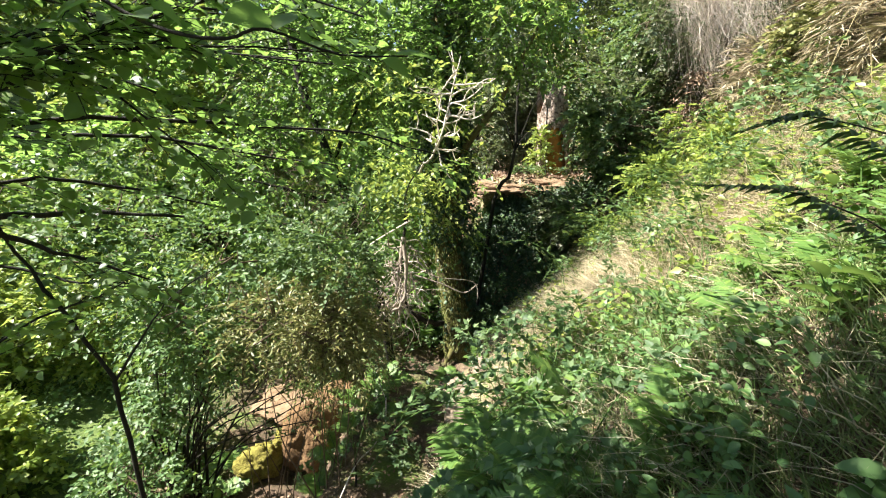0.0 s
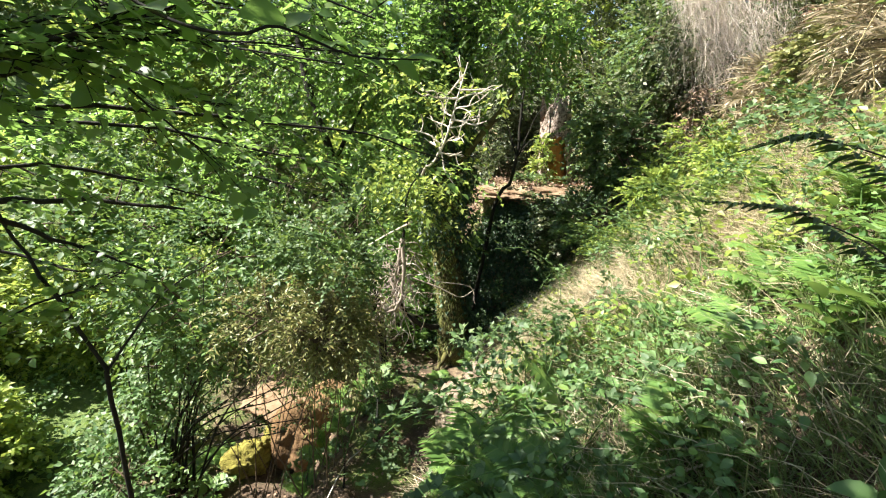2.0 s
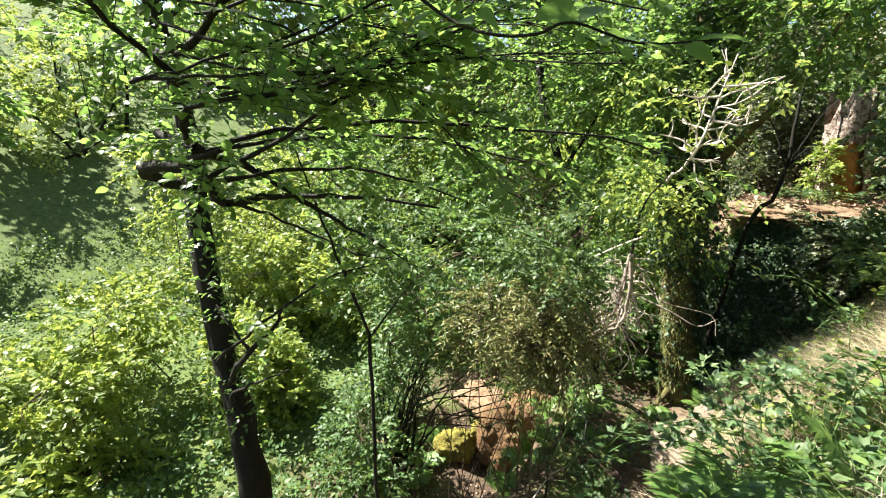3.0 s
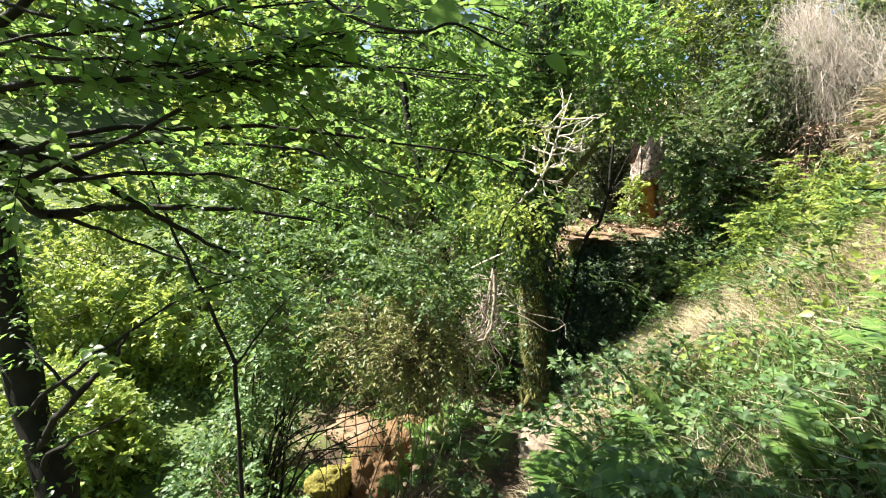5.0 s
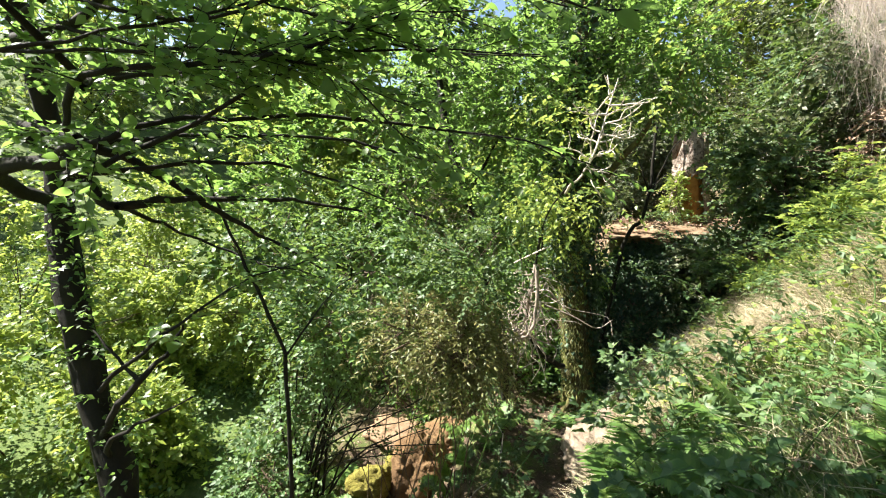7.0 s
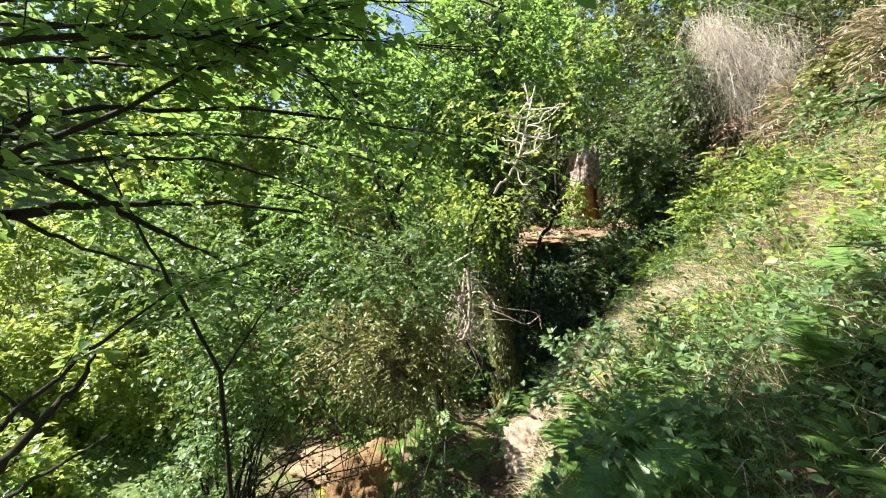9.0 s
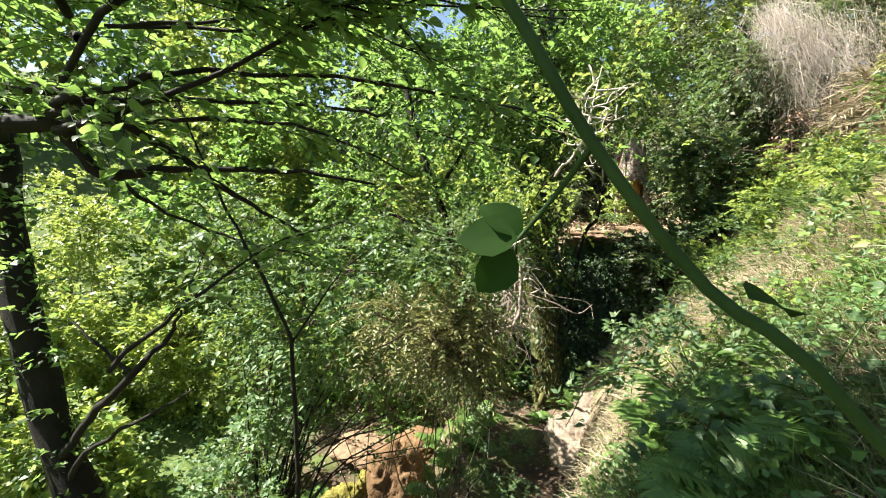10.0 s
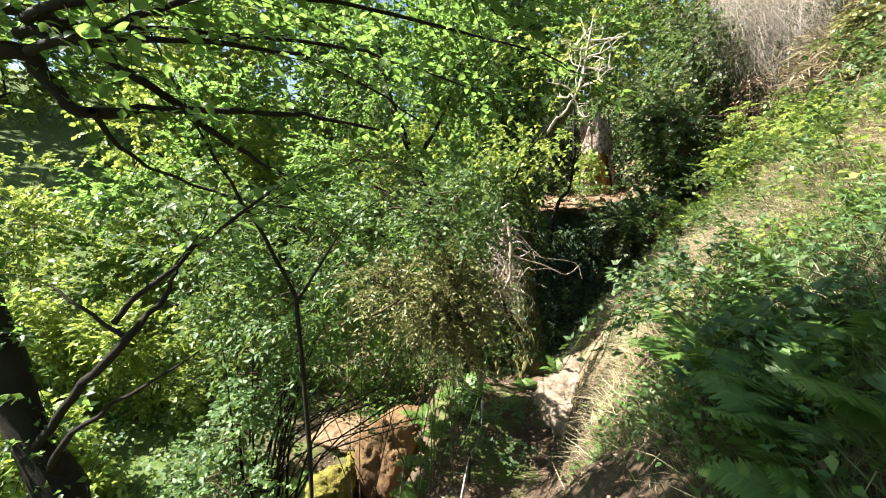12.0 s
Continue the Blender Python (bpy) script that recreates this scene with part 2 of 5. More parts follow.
def tube(pts, r0, r1, sides=6, wob=0.0, rng=None, power=1.0):
    """A tapered round branch along a smoothed line of points."""
    pts = np.array(pts, float)
    if len(pts) > 2:
        t = np.linspace(0, len(pts) - 1, (len(pts) - 1) * 4 + 1)
        i = np.clip(t.astype(int), 0, len(pts) - 2)
        u = (t - i)[:, None]
        q = np.vstack([2 * pts[0] - pts[1], pts, 2 * pts[-1] - pts[-2]])
        a, b, c, d = q[i], q[i + 1], q[i + 2], q[i + 3]
        pts = 0.5 * (2 * b + (c - a) * u + (2 * a - 5 * b + 4 * c - d) * u ** 2 + (3 * b - a - 3 * c + d) * u ** 3)
    if wob and rng is not None:
        pts[1:] += rng.normal(0, wob, (len(pts) - 1, 3))
    n = len(pts)
    tan = unit(np.gradient(pts, axis=0))
    ref = np.array((0.31, 0.87, 0.11)) if abs(tan[:, 2]).mean() > 0.6 else np.array((0.05, 0.1, 1.0))
    s = unit(np.cross(tan, ref))
    o = np.cross(s, tan)
    rad = r0 + (r1 - r0) * np.linspace(0, 1, n) ** power
    if rng is not None:
        rad = rad * rng.uniform(0.88, 1.14, n)
    ang = np.linspace(0, 2 * np.pi, sides, endpoint=False)
    v = pts[:, None] + rad[:, None, None] * (np.cos(ang)[None, :, None] * s[:, None] + np.sin(ang)[None, :, None] * o[:, None])
    i, j = np.meshgrid(np.arange(n - 1), np.arange(sides), indexing="ij")
    a, b = i * sides + j, i * sides + (j + 1) % sides
    f = np.concatenate([np.stack([a, b, b + sides], -1).reshape(-1, 3), np.stack([a, b + sides, a + sides], -1).reshape(-1, 3)])
    return v.reshape(-1, 3), f


def join(*pieces):
    vs, fs, k = [], [], 0
    for v, f in pieces:
        vs.append(v)
        fs.append(f + k)
        k += len(v)
    return np.concatenate(vs), np.concatenate(fs)


def mesh(name, vf, mat, smooth=False):
    v, f = vf
    me = bpy.data.meshes.new(name)
    me.vertices.add(len(v))
    me.vertices.foreach_set("co", np.ascontiguousarray(v, dtype=np.float32).ravel())
    me.loops.add(f.size)
    me.loops.foreach_set("vertex_index", np.ascontiguousarray(f, dtype=np.int32).ravel())
    me.polygons.add(len(f))
    me.polygons.foreach_set("loop_start", np.arange(0, f.size, 3, dtype=np.int32))
    me.update(calc_edges=True)
    if smooth:
        me.shade_smooth()
    me.materials.append(mat)
    return me


def thing(name, base, label, category, group=""):
    ob = new(name)
    ob.empty_display_size = 0.1
    ob.location = base
    return tagged(ob, label, category, group)


def part(name, vf, mat, parent, label="", smooth=False, kind="", origin=None):
    """One mesh under a thing; the points are in the world."""
    base = np.array(parent.location if origin is None else origin)
    ob = new(name, mesh(name, (vf[0] - base, vf[1]), mat, smooth))
    ob.parent = parent
    return tagged(ob, label, kind=kind)


def rnd_dir(rng, n):
    return unit(rng.normal(size=(n, 3)))


# breaks in the leaf cover, where the sun reaches a spot: the spot and the width of the break
SUN_GAPS = [((0.72, 6.4, -2.5), 0.55), ((-2.6, 7.2, -4.5), 0.5), ((-3.3, 6.9, -4.8), 0.4), ((-3.4, 9.0, -4.9), 0.4), ((0.1, 8.4, -1.9), 0.4), ((-0.6, 5.9, -0.6), 0.6), ((1.8, 11.5, 0.3), 0.9), ((2.65, 12.9, 1.6), 0.6),
            ((0.1, 4.3, 2.0), 0.5), ((-0.3, 5.2, -3.2), 0.25), ((1.35, 2.6, 0.0), 0.22), ((1.27, 2.28, -0.2), 0.18), ((1.7, 2.35, 0.4), 0.2), ((1.5, 3.1, 0.0), 0.25), ((2.3, 2.0, 0.9), 0.2), ((1.0, 2.9, -0.4), 0.2), ((-1.3, 4.6, 0.3), 0.5)]


def sunless(pos):
    """False where a leaf would stand in one of the breaks, well away from the lit spot."""
    keep = np.ones(len(pos), bool)
    way = np.array(SUN_TO)
    for spot, wide in SUN_GAPS:
        rel = pos - np.array(spot)
        along = rel @ way
        off = np.linalg.norm(rel - along[:, None] * way, axis=1)
        keep &= (along < 0.9) | (off > wide)
    return keep


def sprays(rng, start, way, length, per, droop, size, shape=LEAF, faces=LEAF_F, up=0.8, fan=0.9, twig=0.004, bare=1.0):
    """Leafy twigs: from each start along way, bending down, with leaves on both sides. Gives leaves and twigs."""
    n = len(start)
    way, length = unit(way), np.asarray(length).reshape(-1, 1)
    s = np.clip(np.linspace(0.12, 1.0, per)[None] + rng.uniform(-0.04, 0.04, (n, per)), 0, 1)
    down = np.array((0, 0, -1.0))

    def at(s):
        return start[:, None] + way[:, None] * (length * s)[..., None] + down * (droop * length * s ** 2)[..., None]
    pos = at(s)
    tan = unit(way[:, None] + down * (2 * droop * s)[..., None])
    side = unit(np.cross(tan, (0, 0, 1.0)) + 1e-4)
    sign = np.where(np.arange(per) % 2, 1.0, -1.0)[None, :, None]
    dirs = tan + side * sign * fan + rng.normal(0, 0.35, pos.shape)
    norm = np.array((0, 0, 1.0)) * up + rng.normal(0, 0.5, pos.shape)
    sz = size * rng.uniform(0.6, 1.25, n * per)
    flat = pos.reshape(-1, 3)
    ok = sunless(flat)
    lv = leaves(flat[ok], dirs.reshape(-1, 3)[ok], norm.reshape(-1, 3)[ok], sz[ok], shape, faces)
    some = slice(0, max(1, int(n * bare)))
    k = np.linspace(0, 1, 3)[None] * np.ones((n, 1))
    p = at(k)[some]
    t2 = unit(way[:, None] + down * (2 * droop * k)[..., None])[some]
    a = unit(np.cross(t2, (0.3, 0.2, 0.93)))
    b = np.cross(a, t2)
    r = (twig * np.array((1, 0.7, 0.3)))[None, :, None]
    ring = np.stack([p + r * (a * math.cos(q) + b * math.sin(q)) for q in (0, 2.1, 4.2)], 2)
    base = (np.arange(len(p)) * 9)[:, None]
    tri = []
    for i in range(2):
        for j in range(3):
            c, d = i * 3 + j, i * 3 + (j + 1) % 3
            tri += [(c, d, d + 3), (c, d + 3, c + 3)]
    tri = np.array(tri)
    tw = ring.reshape(-1, 3), (tri[None] + base[:, :, None]).reshape(-1, 3)
    return lv, tw


def vnoise(x, y, seed=0):
    """Smooth value noise from 0 to 1."""
    xi, yi = np.floor(x), np.floor(y)
    u, v = x - xi, y - yi
    u, v = u * u * (3 - 2 * u), v * v * (3 - 2 * v)

    def h(a, b):
        q = np.sin(a * 127.1 + b * 311.7 + seed * 74.7) * 43758.5453
        return q - np.floor(q)
    return (h(xi, yi) * (1 - u) + h(xi + 1, yi) * u) * (1 - v) + (h(xi, yi + 1) * (1 - u) + h(xi + 1, yi + 1) * u) * v


def step(a, b, x):
    t = np.clip((x - a) / (b - a), 0, 1)
    return t * t * (3 - 2 * t)


def height(x, y):
    """The lie of the land: a steep bank falling to a path, a side gully with a far bank, and a meadow below."""
    x, y = np.asarray(x, float), np.asarray(y, float)
    yc = np.clip(y, -6, 8) + 0.12 * np.maximum(y - 8, 0)
    bank = (0.9 + 0.02 * np.clip(y, 0, 8)) * np.minimum(x, 6) + 0.35 * np.maximum(x - 6, 0) - 0.42 - 0.36 * yc
    bank = bank - 0.9 * step(0.9, 0.0, x) * step(2.0, 4.0, y)
    bank = bank - 0.6 * step(1.5, 0.4, x) * step(4.2, 5.2, y)
    dist = np.sqrt(x * x + y * y)
    floor = -3.35 - 2.0 * step(-1.1, -2.6, x) + 0.045 * np.maximum(dist - 14, 0) * (x < 40)
    d = bank - floor
    k = 0.35
    land = np.maximum(bank, floor) + np.maximum(k - abs(d), 0) ** 2 / (4 * k)
    gully = step(7.2, 8.6, y) * step(11.0, 10.3, y) * step(3.4, 1.9, x)
    land = land * (1 - gully) + (np.minimum(land, -3.35)) * gully
    far = step(10.3, 11.4, y) * step(-0.6, 1.2, x)
    top = 0.35 + 0.12 * np.maximum(x - 3, 0) * 2 + 0.22 * np.maximum(y - 13.5, 0) * (y < 60) + 10 * (y >= 60)
    land = land + far * (np.maximum(land, top) - land)
    land = land + 0.34 * np.clip(dist - 19, 0, 45) * step(-5, -13, x) * step(-40, -5, y)
    near = step(30, 8, dist)
    land = land + near * (0.22 * (vnoise(x * 1.1, y * 1.1, 1) - 0.5) + 0.12 * (vnoise(x * 3.1, y * 3.1, 2) - 0.5) + 0.05 * (vnoise(x * 9, y * 9, 3) - 0.5))
    return land + (1 - near) * 0.8 * (vnoise(x * 0.12, y * 0.12, 4) - 0.5)


def gz(x, y):
    return float(height(x, y))


# ---- the ground: one sheet to the horizon ----
def axis(lo, hi, d, reach):
    core = np.arange(lo, hi + d / 2, d)
    grow = d * 1.22 ** np.arange(1, 48)
    out = np.cumsum(grow)
    out = out[out < reach]
    return np.concatenate([lo - out[::-1], core, hi + out])


gx, gy = axis(-6, 7, 0.1, 900), axis(-3, 14, 0.1, 900)
X, Y = np.meshgrid(gx, gy)
gv = np.stack([X, Y, height(X, Y)], -1).reshape(-1, 3)
gi, gj = np.meshgrid(np.arange(len(gy) - 1), np.arange(len(gx) - 1), indexing="ij")
q = gi * len(gx) + gj
gf = np.concatenate([np.stack([q, q + 1, q + 1 + len(gx)], -1).reshape(-1, 3), np.stack([q, q + 1 + len(gx), q + len(gx)], -1).reshape(-1, 3)])
ground = new("ground", mesh("ground", (gv, gf), ground_mat(), True))
tagged(ground, "steep earth bank with leaf litter, a trodden path and a meadow below", "ground", kind="structure")

# ---- trees and shrubs ----


def shrub(name, seed, base, blobs, label, category, mat, leaf=0.07, per=14, length=0.5, droop=0.25, stems=5, stem_r=0.03, bark=M_TWIG, shape=LEAF, faces=LEAF_F, group="", up=0.7, splay=0.25, bare=1.0):
    """A leafy shrub: stems from the base to each blob (centre, radii, number of twigs), then leafy twigs."""
    rng = np.random.default_rng(seed)
    x, y = base
    z = gz(x, y) - 0.05
    ob = thing(name, (x, y, z), label, category, group)
    b = np.array((x, y, z))
    lv, tw = [], []
    for c, r, n in blobs:
        c, r = np.array(c, float), np.array(r, float)
        clumps = max(3, n // 5)
        pick = rng.integers(0, clumps, n)
        u = unit(rnd_dir(rng, clumps)[pick] + rng.normal(0, 0.2, (n, 3)))
        rad = (rng.uniform(0.3, 1.0, (clumps, 1)) ** 0.5)[pick] * rng.uniform(0.9, 1.1, (n, 1))
        start = c + u * r * rad * 0.9
        way = u * 0.8 + rng.normal(0, 0.5, (n, 3)) + (0, 0, 0.15)
        a, t = sprays(rng, start, way, length * rng.uniform(0.6, 1.3, n), per, droop, leaf, shape, faces, up, twig=0.004, bare=bare)
        lv.append(a)
        tw.append(t)
        for _ in range(max(3, n // 30)):
            e = c + rnd_dir(rng, 1)[0] * r * 0.9
            tw.append(tube([c + rng.normal(0, 0.1, 3), (c + e) / 2 + rng.normal(0, 0.12, 3), e], 0.014, 0.004, 4))
    for i in range(stems):
        c, r, n = blobs[i % len(blobs)]
        c = np.array(c, float)
        e = c + rng.normal(0, 0.35, 3) * np.array(r)
        f = b + np.array((rng.normal(0, splay), rng.normal(0, splay), 0))
        f[2] = gz(f[0], f[1]) - 0.05
        mid = (f + e) / 2 + rng.normal(0, 0.12, 3)
        part("stem", tube([f, mid, e], stem_r * rng.uniform(0.7, 1.2), stem_r * 0.35, 6, 0.008, rng), bark, ob, smooth=True)
    part("twigwork", join(*tw), bark, ob, kind="stuff")
    part("crown", join(*lv), mat, ob, kind="stuff")
    return ob


def blob_column(x, y, h, r, n, seed, lean=(0, 0)):
    """Uneven blobs stacked from the ground up."""
    rng = np.random.default_rng(seed)
    z = gz(x, y)
    k = max(2, int(h / (r * 0.8)))
    out = []
    for i in range(k):
        s = (i + 0.45) / k
        for _ in range(2):
            a, d = rng.uniform(0, 6.28), rng.uniform(0.15, 0.75) * r
            out.append(((x + math.cos(a) * d + lean[0] * s, y + math.sin(a) * d + lean[1] * s, z + h * s + rng.normal(0, 0.15)), (r * rng.uniform(0.5, 0.8), r * rng.uniform(0.5, 0.8), r * rng.uniform(0.4, 0.65)), n // (2 * k)))
    return out


# shrubs on the far bank and behind the stump
for i, (x, y, h, r, n) in enumerate([(4.3, 10.4, 3.6, 1.3, 420), (5.2, 11.8, 4.2, 1.5, 400), (4.4, 14.2, 7.5, 1.8, 750), (6.6, 10.6, 6.5, 1.5, 700),
                                     (1.6, 15.6, 4.6, 1.8, 460), (7.6, 13.0, 9.0, 1.9, 900), (3.3, 9.3, 2.6, 1.0, 330), (4.0, 9.6, 3.4, 1.1, 350), (3.0, 10.1, 1.0, 0.7, 260), (4.5, 12.2, 3.6, 1.1, 480), (1.1, 14.0, 2.6, 0.9, 420), (2.2, 14.8, 3.0, 1.0, 420)]):
    shrub("evergreen_shrub", 100 + i, (x, y), blob_column(x, y, h, r, n, i), "dense olive-green evergreen shrub on the far bank", "shrub", M_OLIVE if i % 3 else M_BRAMBLE, 0.10, 20, 0.55, 0.25, 4, 0.035, shape=LEAF2, faces=LEAF2_F, bare=0.4, group="shrubs on the far bank")
# tall trees closing the view ahead
for i, (x, y, h, r, n) in enumerate([(-1.2, 16.5, 7, 2.2, 620), (1.5, 20, 10, 3.0, 640), (5.5, 19, 10, 3.0, 620), (-5.0, 17.5, 8, 2.8, 620), (10.5, 16, 10, 3.0, 560), (-9.5, 20, 8.5, 3.0, 560), (12, 9.5, 8.0, 2.8, 520), (-3.2, 23, 12, 3.4, 560), (-14, 22, 9, 3.2, 520), (-22, 7.5, 9, 3.2, 420), (-9, 29, 13, 4.0, 480), (-19, 26, 12, 4.0, 480), (-27, 18, 12, 4.0, 420), (15, 13, 12, 3.5, 420), (9, 23, 14, 4.0, 440), (3.5, 23, 13, 3.6, 440), (7.6, 16.2, 11, 2.6, 440), (5, 27, 14, 4.5, 420), (-27, 9, 12, 4.0, 360), (-25, 36, 21, 5.0, 460), (-14, 40, 22, 5.5, 460), (-38, 24, 20, 5.0, 420), (-38, 10, 20, 5.0, 380), (-14, 32, 15, 4.5, 420), (-22, 33, 15, 4.5, 420), (-33, 26, 15, 4.5, 400), (-34, 14, 14, 4.5, 360), (0, 31, 15, 4.5, 400), (-12, 14.5, 6.5, 2.2, 420)]):
    if x < -12:
        x, y, h, n = x * 1.3, y * 1.3, h * (1.75 if y > 15.5 else 0.6), int(n * (1.1 if y > 15.5 else 0.5))
    shrub("broadleaf_tree", 140 + i, (x, y), blob_column(x, y, h, r, n, 40 + i), "broadleaf tree with a thick green crown in sunlight", "tree", M_HAZEL if i % 3 == 1 else M_BRIGHT, 0.21 if y < 24 else 0.30, 20, 1.1, 0.2, 3, 0.10, M_BARK, LEAF2, LEAF2_F, bare=0.2, group="trees behind the gully")
# tall trees along the far side of the meadow
for i, (x, y, h, r, n) in enumerate([(-14.5, 18.5, 15, 2.8, 520), (-31, 13, 7, 3.0, 300), (-26, 2.0, 7, 2.6, 300), (-10.8, 17.0, 14, 2.6, 480), (-17, -1.0, 7, 2.4, 360), (-15, -6.0, 10, 3.0, 320), (-31, 7.0, 7, 3.0, 280), (-7.5, 21, 18, 2.8, 1200), (-12.5, 24, 21, 3.2, 1300), (-2.0, 26, 20, 3.2, 1100), (-17.5, 25, 23, 3.4, 1300), (-24, 28, 25, 3.8, 1200), (-34, 40, 26, 4.0, 1000), (2.5, 29, 20, 3.4, 800), (-38, 33, 26, 3.8, 1300), (-44, 30, 26, 4.0, 1200), (-33, 36, 28, 4.0, 1300), (-10, 30, 22, 3.4, 1000), (-36, 24, 20, 3.6, 1000)]):
    shrub("broadleaf_tree", 700 + i, (x, y), blob_column(x, y, h, r, n, 300 + i), "tall broadleaf tree with backlit green leaves by the meadow", "tree", M_HAZEL if i % 2 else M_BRIGHT, 0.21 if i < 9 else 0.27, 24, 1.1, 0.2, 3, 0.12, M_BARK, LEAF2, LEAF2_F, bare=0.2, group="trees by the meadow")
# middle distance on the meadow side
for i, (x, y, h, r, n) in enumerate([(-3.6, 10.0, 4.0, 1.2, 520), (-1.9, 10.6, 4.2, 1.2, 540), (-5.4, 11.6, 4.0, 1.4, 480), (-2.3, 12.6, 5.0, 1.5, 480), (-0.95, 10.0, 6.4, 1.3, 820)]):
    shrub("hazel_shrub", 170 + i, (x, y), blob_column(x, y, h, r, n, 60 + i), "tall green hazel shrub growing from the gully floor", "shrub", M_HAZEL, 0.125, 13, 0.55, 0.25, 5, 0.03, bare=0.4, group="hazels by the gully")
for i, (x, y, h, r, n) in enumerate([(-30, 32, 11, 4, 320), (-34, 20, 11, 4, 300), (-9.4, 9.6, 2.8, 1.5, 420), (-7.2, 11.6, 3.0, 1.5, 420), (-11.5, 13.0, 3.0, 1.8, 380), (-9.0, 5.0, 2.2, 1.4, 360), (-13, 19, 5, 2.2, 320), (-19, 29, 7, 3.2, 260)]):
    shrub("meadow_shrub", 190 + i, (x, y), blob_column(x, y, h, r, n, 80 + i), "sunlit yellow-green shrub at the meadow edge", "shrub", M_BRIGHT, 0.14 if x > -12 else 0.19, 13, 0.6, 0.3, 5, 0.02, bare=0.3, group="shrubs at the meadow edge")

for i, (x, y, h, r, n) in enumerate([(-14.8, 11.2, 5.0, 1.8, 480), (-12.6, 8.2, 4.2, 1.6, 420), (-9.2, 2.4, 2.4, 1.2, 320), (-11.5, 4.2, 3.4, 1.5, 380), (-13.5, 1.2, 3.6, 1.6, 380), (-8.2, 0.6, 1.6, 1.0, 240), (-10.6, -1.0, 2.4, 1.2, 280), (-17.5, 13.8, 5.2, 2.0, 480), (-8.4, 5.6, 1.8, 1.2, 320), (-16.5, 8.6, 6.0, 1.9, 420), (-12.0, 12.8, 4.6, 1.6, 420), (-11.0, 8.6, 2.6, 1.5, 380)]):
    shrub("meadow_shrub", 240 + i, (x, y), blob_column(x, y, h, r, n, 210 + i), "broad sunlit yellow-green bush below the slope", "shrub", M_BRIGHT, 0.15, 16, 0.7, 0.3, 5, 0.03, bare=0.3, group="bushes below the slope")
# low leafy growth over the slope below the camera
for i, (x, y, h, r, n) in enumerate([(-4.4, 4.8, 2.0, 0.8, 330), (-3.9, 3.0, 1.3, 0.6, 200), (-4.9, 2.9, 1.7, 0.8, 240), (-5.4, 6.8, 1.5, 0.9, 280), (-4.7, 5.6, 6.4, 0.9, 560), (-5.9, 6.6, 1.5, 0.9, 100), (-7.9, 10.0, 6.6, 1.1, 520)]):
    shrub("leafy_shrub", 220 + i, (x, y), blob_column(x, y, h, r, n, 110 + i), "light-green shrub with thin dark stems on the slope", "shrub", M_HERB if i % 2 == 0 else M_BRAMBLE, 0.105, 9, 0.42, 0.3, 7, 0.012, group="shrubs below the path", splay=0.5)

# tall tree beyond the slope, out of view, added to shade the lower growth
shrub("broadleaf_tree", 290, (-9.2, 0.2), [((-9.0, 0.0, 0.8), (1.5, 1.4, 1.5), 300), ((-9.4, 0.8, 2.2), (1.5, 1.4, 1.4), 300), ((-9.0, 0.0, 3.4), (1.3, 1.5, 1.0), 220)], "unseen broadleaf tree with a thick green crown, added to shade the slope", "tree", M_HAZEL, 0.13, 16, 0.7, 0.2, 3, 0.10, M_BARK, LEAF2, LEAF2_F, bare=0.3)

# drooping russet bush over the path and the bramble before it
rb = np.random.default_rng(300)
bush_blobs = []
for i in range(30):
    c = np.array((-1.45, 4.9, -0.78)) + rb.normal(0, 1, 3) * (0.55, 0.25, 0.27)
    c[0] = min(c[0], -1.2 - 0.12 * rb.uniform())
    bush_blobs.append((tuple(c + (0, 0, -0.12 * abs(c[0] + 1.45))), (rb.uniform(0.2, 0.42), rb.uniform(0.2, 0.34), rb.uniform(0.12, 0.26)), int(rb.integers(18, 44))))
shrub("drooping_bush", 300, (-1.75, 5.0), bush_blobs, "drooping olive-brown bush with fine narrow leaves over the path", "bush", M_BROWNISH, 0.075, 18, 0.58, 0.55, 9, 0.012, shape=LEAF * (0.5, 1, 1), up=0.4, bare=0.6)
shrub("bramble", 301, (-1.35, 5.2), [((-1.35, 4.75, 0.42), (0.42, 0.3, 0.2), 60), ((-1.15, 4.8, 0.05), (0.45, 0.35, 0.28), 110), ((-1.7, 4.8, 0.1), (0.4, 0.3, 0.25), 70), ((-0.9, 5.3, 0.6), (0.4, 0.35, 0.3), 60)],
      "pale-green bramble with sunlit leaves above the bush", "bramble", M_BRAMBLE, 0.06, 12, 0.4, 0.25, 6, 0.008, bark=M_CANE)

shrub("spindle_shrub", 302, (-2.5, 5.5), [((-2.8, 5.3, -0.2), (0.6, 0.4, 0.45), 70), ((-2.0, 5.8, 0.25), (0.7, 0.4, 0.35), 60), ((-3.4, 5.0, -0.9), (0.7, 0.5, 0.8), 190), ((-3.3, 5.9, -0.1), (0.8, 0.5, 0.5), 150), ((-4.1, 5.4, -0.9), (0.6, 0.5, 0.7), 130), ((-1.3, 6.4, 0.5), (0.5, 0.4, 0.4), 90), ((-2.4, 6.0, -1.5), (0.5, 0.5, 0.5), 120), ((-2.7, 6.7, -1.1), (0.6, 0.5, 0.5), 120), ((-2.9, 4.6, -1.2), (0.4, 0.3, 0.5), 70)],
      "light-green shrub with soft leaves growing through the bush", "shrub", M_HERB, 0.11, 8, 0.45, 0.35, 7, 0.01, shape=LEAF * (0.7, 1, 1), bare=0.5)

